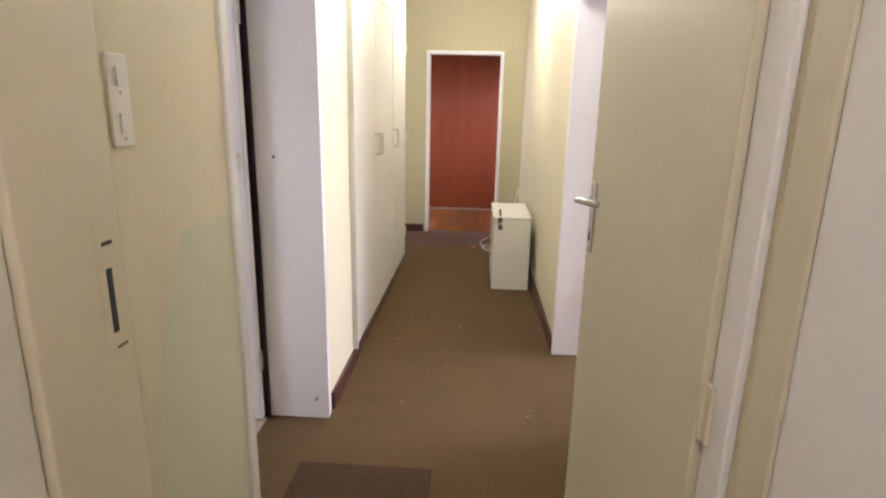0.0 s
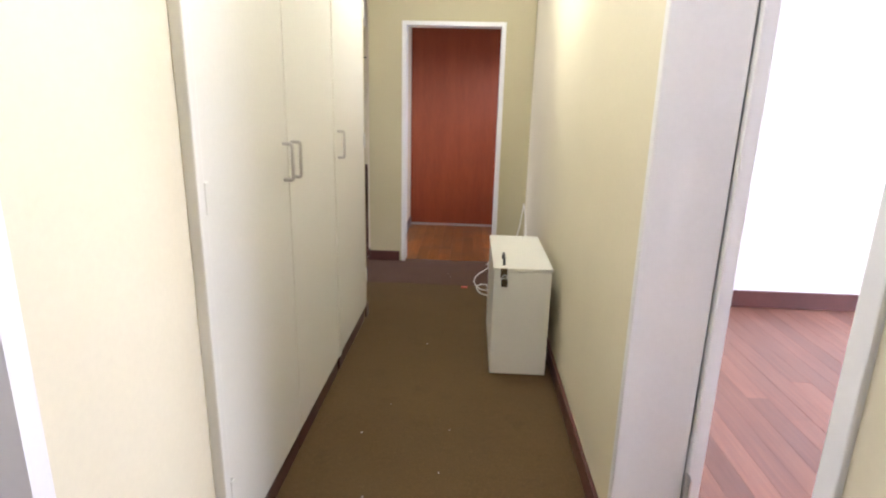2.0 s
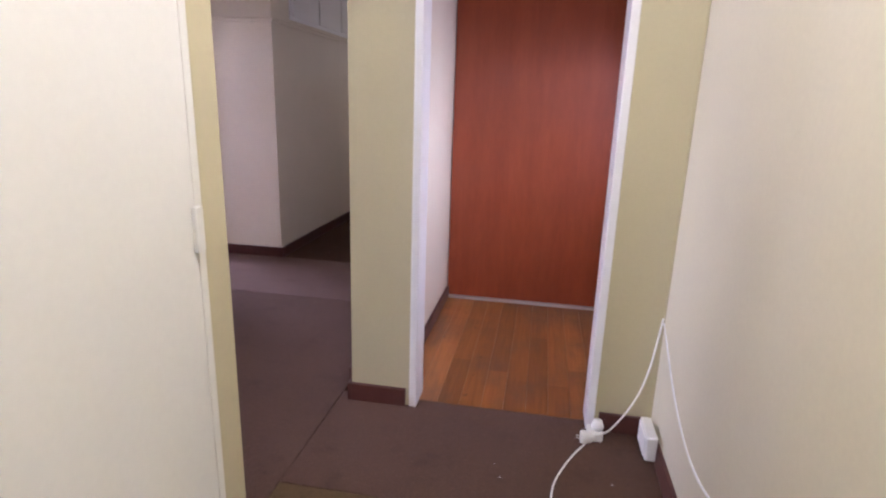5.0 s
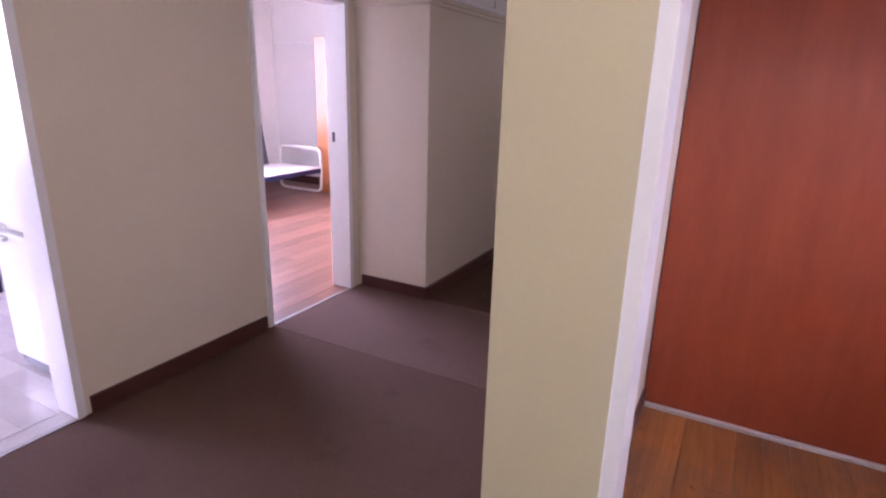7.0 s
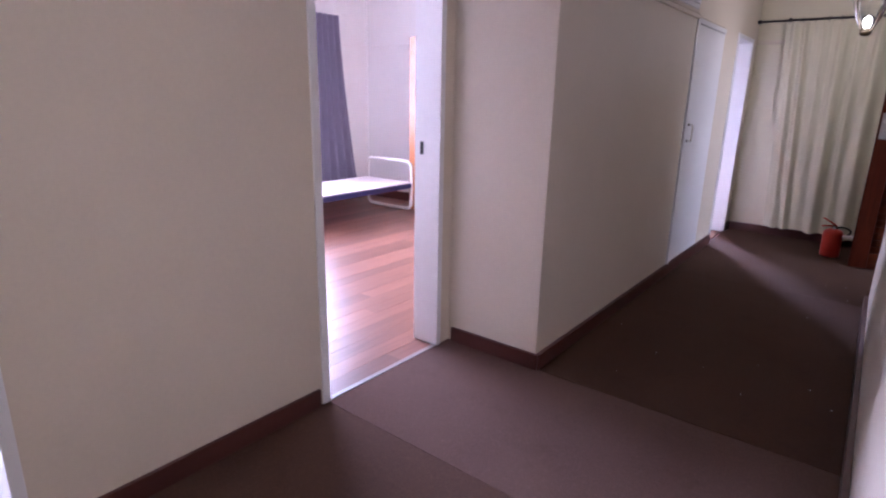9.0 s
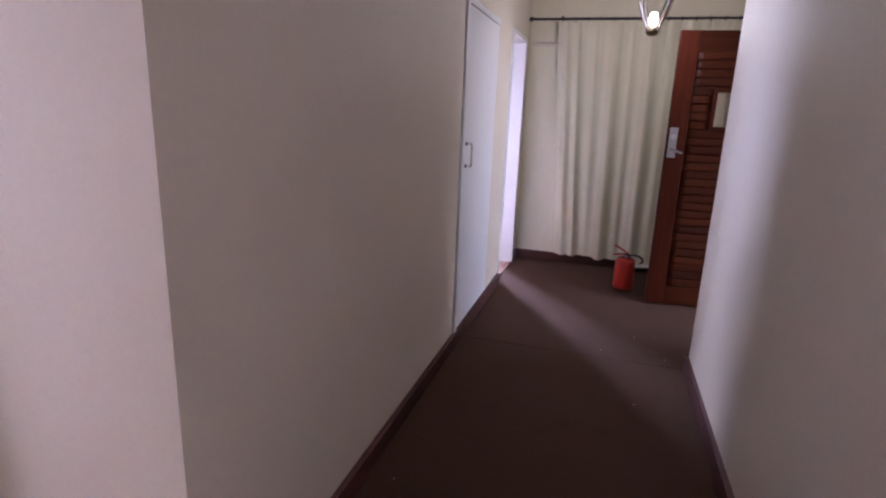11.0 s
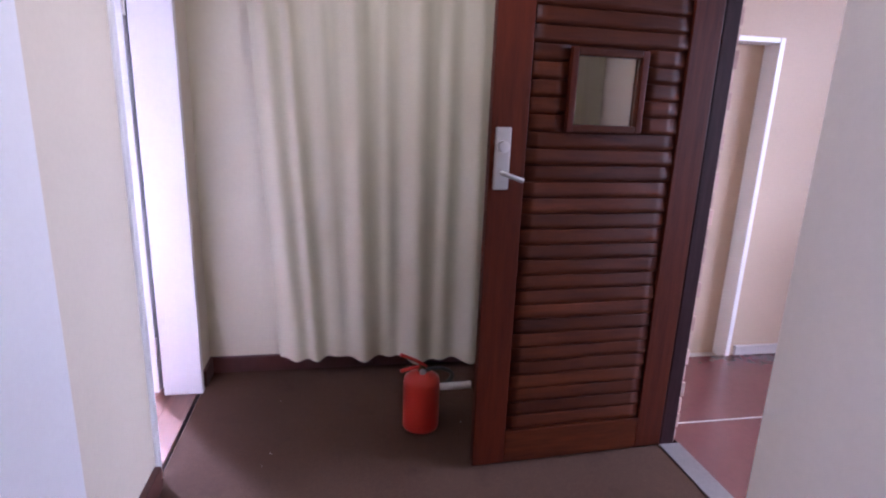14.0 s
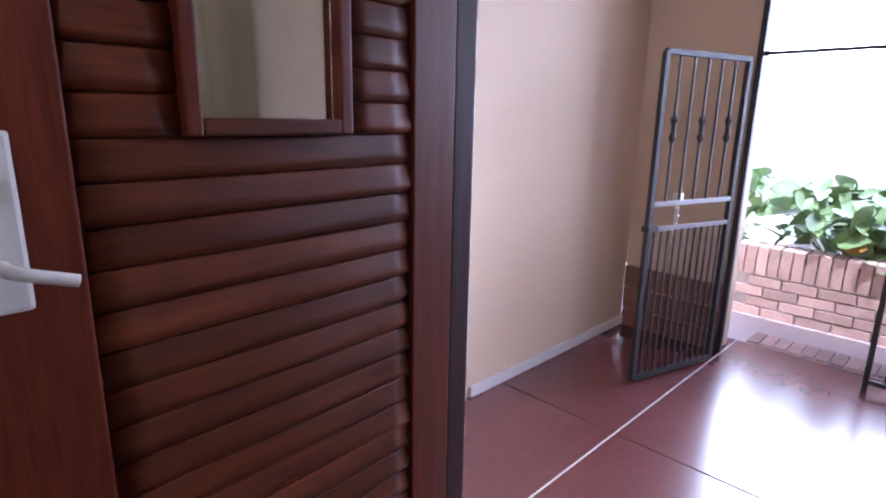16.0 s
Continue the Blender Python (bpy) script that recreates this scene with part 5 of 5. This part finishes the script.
planks(plank_floor("floor_alcove", -0.40, 1.015, 6.765, 8.28, "oiled brown plank floor in the alcove"), -0.40, 1.015, 6.765, 8.28, 0.109, PLANK, 11, 1.2, -0.002)
planks(plank_floor("floor_bedroom", -6.70, -2.68, 7.95, 12.2, "reddish plank floor in the bedroom"), -5.0, -2.695, 7.95, 12.2, 0.12, PLANKRED, 12, 2.2, -0.004)
planks(bpy.data.objects["floor_bedroom"], -6.70, -5.0, 8.56, 12.2, 0.12, PLANKRED, 15, 2.2, -0.004)
planks(plank_floor("floor_spare_room", 1.02, 5.0, 1.02, 5.81, "reddish plank floor in the spare room"), 1.02, 5.0, 1.02, 5.81, 0.11, PLANKRED, 13, 2.2, -0.004)
planks(plank_floor("floor_study", -4.72, -2.09, 12.34, 15.0, "reddish plank floor in the study"), -4.72, -2.09, 12.36, 15.0, 0.12, PLANKRED, 14, 2.2, -0.004)

tile_mesh = bpy.data.meshes.new("tile")
bm = cuboid(0.003, 0.297, 0.003, 0.297, -0.01, 0.0, 0.002)
bm.to_mesh(tile_mesh)
bm.free()
tile_mesh.materials.append(TILE)
for i in range(6):
    for j in range(8):
        ob = new("tile", tile_mesh)
        ob.parent = bpy.data.objects["floor_bathroom"]
        ob.location = (-2.465 + 0.3 * i, 0.62 + 0.3 * j, -0.002)

vinyl = []
for k, tone in enumerate((0.90, 0.98, 1.06)):
    me = bpy.data.meshes.new("vinyl_tile")
    bm = cuboid(0.0004, 0.2996, 0.0004, 0.1496, -0.002, 0.0, 0.0003)
    bm.to_mesh(me)
    bm.free()
    me.materials.append(painted("grey_vinyl_tile", (0.46 * tone, 0.41 * tone, 0.40 * tone), 0.22, 0.12, 0.05, 5.0))
    vinyl.append(me)
rk = random.Random(21)
for i in range(13):
    for j in range(18):
        ob = new("vinyl_tile", vinyl[rk.randrange(3)])
        ob.parent = bpy.data.objects["floor_kitchen"]
        ob.location = (-6.70 + 0.3 * i, 5.1 + 0.15 * j, -0.002)


def brick_mesh(l, d, h):
    me = bpy.data.meshes.new("brick")
    bm = cuboid(-l / 2, l / 2, -d / 2, d / 2, 0, h, 0.004)
    bm.to_mesh(me)
    bm.free()
    me.materials.append(BRICK)
    return me


rb = random.Random(31)
stretcher, soldier = brick_mesh(0.215, 0.105, 0.068), brick_mesh(0.068, 0.215, 0.105)
planter_ob = bpy.data.objects["planter"]
for course in range(4):
    for k in range(15):
        y = 13.06 - 0.112 - 0.226 * k - (0.113 if course % 2 else 0)
        ob = new("brick", stretcher)
        ob.parent = planter_ob
        ob.matrix_basis = pose(3.635 - 3.6 + rb.uniform(-0.003, 0.003), y - 12, -0.03 + 0.078 * course, 0, 0, 90)
upright = brick_mesh(0.068, 0.215, 0.215)
for k in range(43):
    ob = new("brick", upright)
    ob.parent = planter_ob
    ob.matrix_basis = pose(3.69 - 3.6 + rb.uniform(-0.004, 0.004), 13.03 - 0.078 * k - 12, 0.285, 0, 0, 90)
face = bpy.data.objects["wall_entrance"]
for course in range(28):
    ob = new("brick", stretcher)
    ob.parent = face
    ob.matrix_basis = pose(0.072 + (0.008 if course % 2 else 0.0) + rb.uniform(-0.004, 0.004), 12.757, -0.02 + 0.078 * course, 0, rb.uniform(-1, 1), 90)
# facing stones on the foot of the porch wall
dado_ob = bpy.data.objects["wall_porch_dado"]
stone = brick_mesh(0.155, 0.03, 0.145)
stone.materials[0] = wood("brown_facing_stone", (0.17, 0.075, 0.05), (0.27, 0.13, 0.085), 0.7, (1, 1, 1), 9.0, 0.35, relief=0.5)
for i in range(4):
    for j in range(3):
        ob = new("stone", stone)
        ob.parent = dado_ob
        ob.matrix_basis = pose(2.612 + rb.uniform(-0.004, 0.004), 12.885 + 0.16 * i, -0.025 + 0.152 * j, 0, 0, 90)
step = tagged(link("brick_edging", cuboid(3.02, 3.16, 11.4, 12.75, -0.2, -0.028), GROUT), "row of bricks set flush in the paving", "edging", kind="structure")
for k in range(17):
    ob = new("brick", soldier)
    ob.parent = step
    ob.matrix_basis = pose(3.09, 12.70 - 0.078 * k, -0.120, 0, 0, 90)
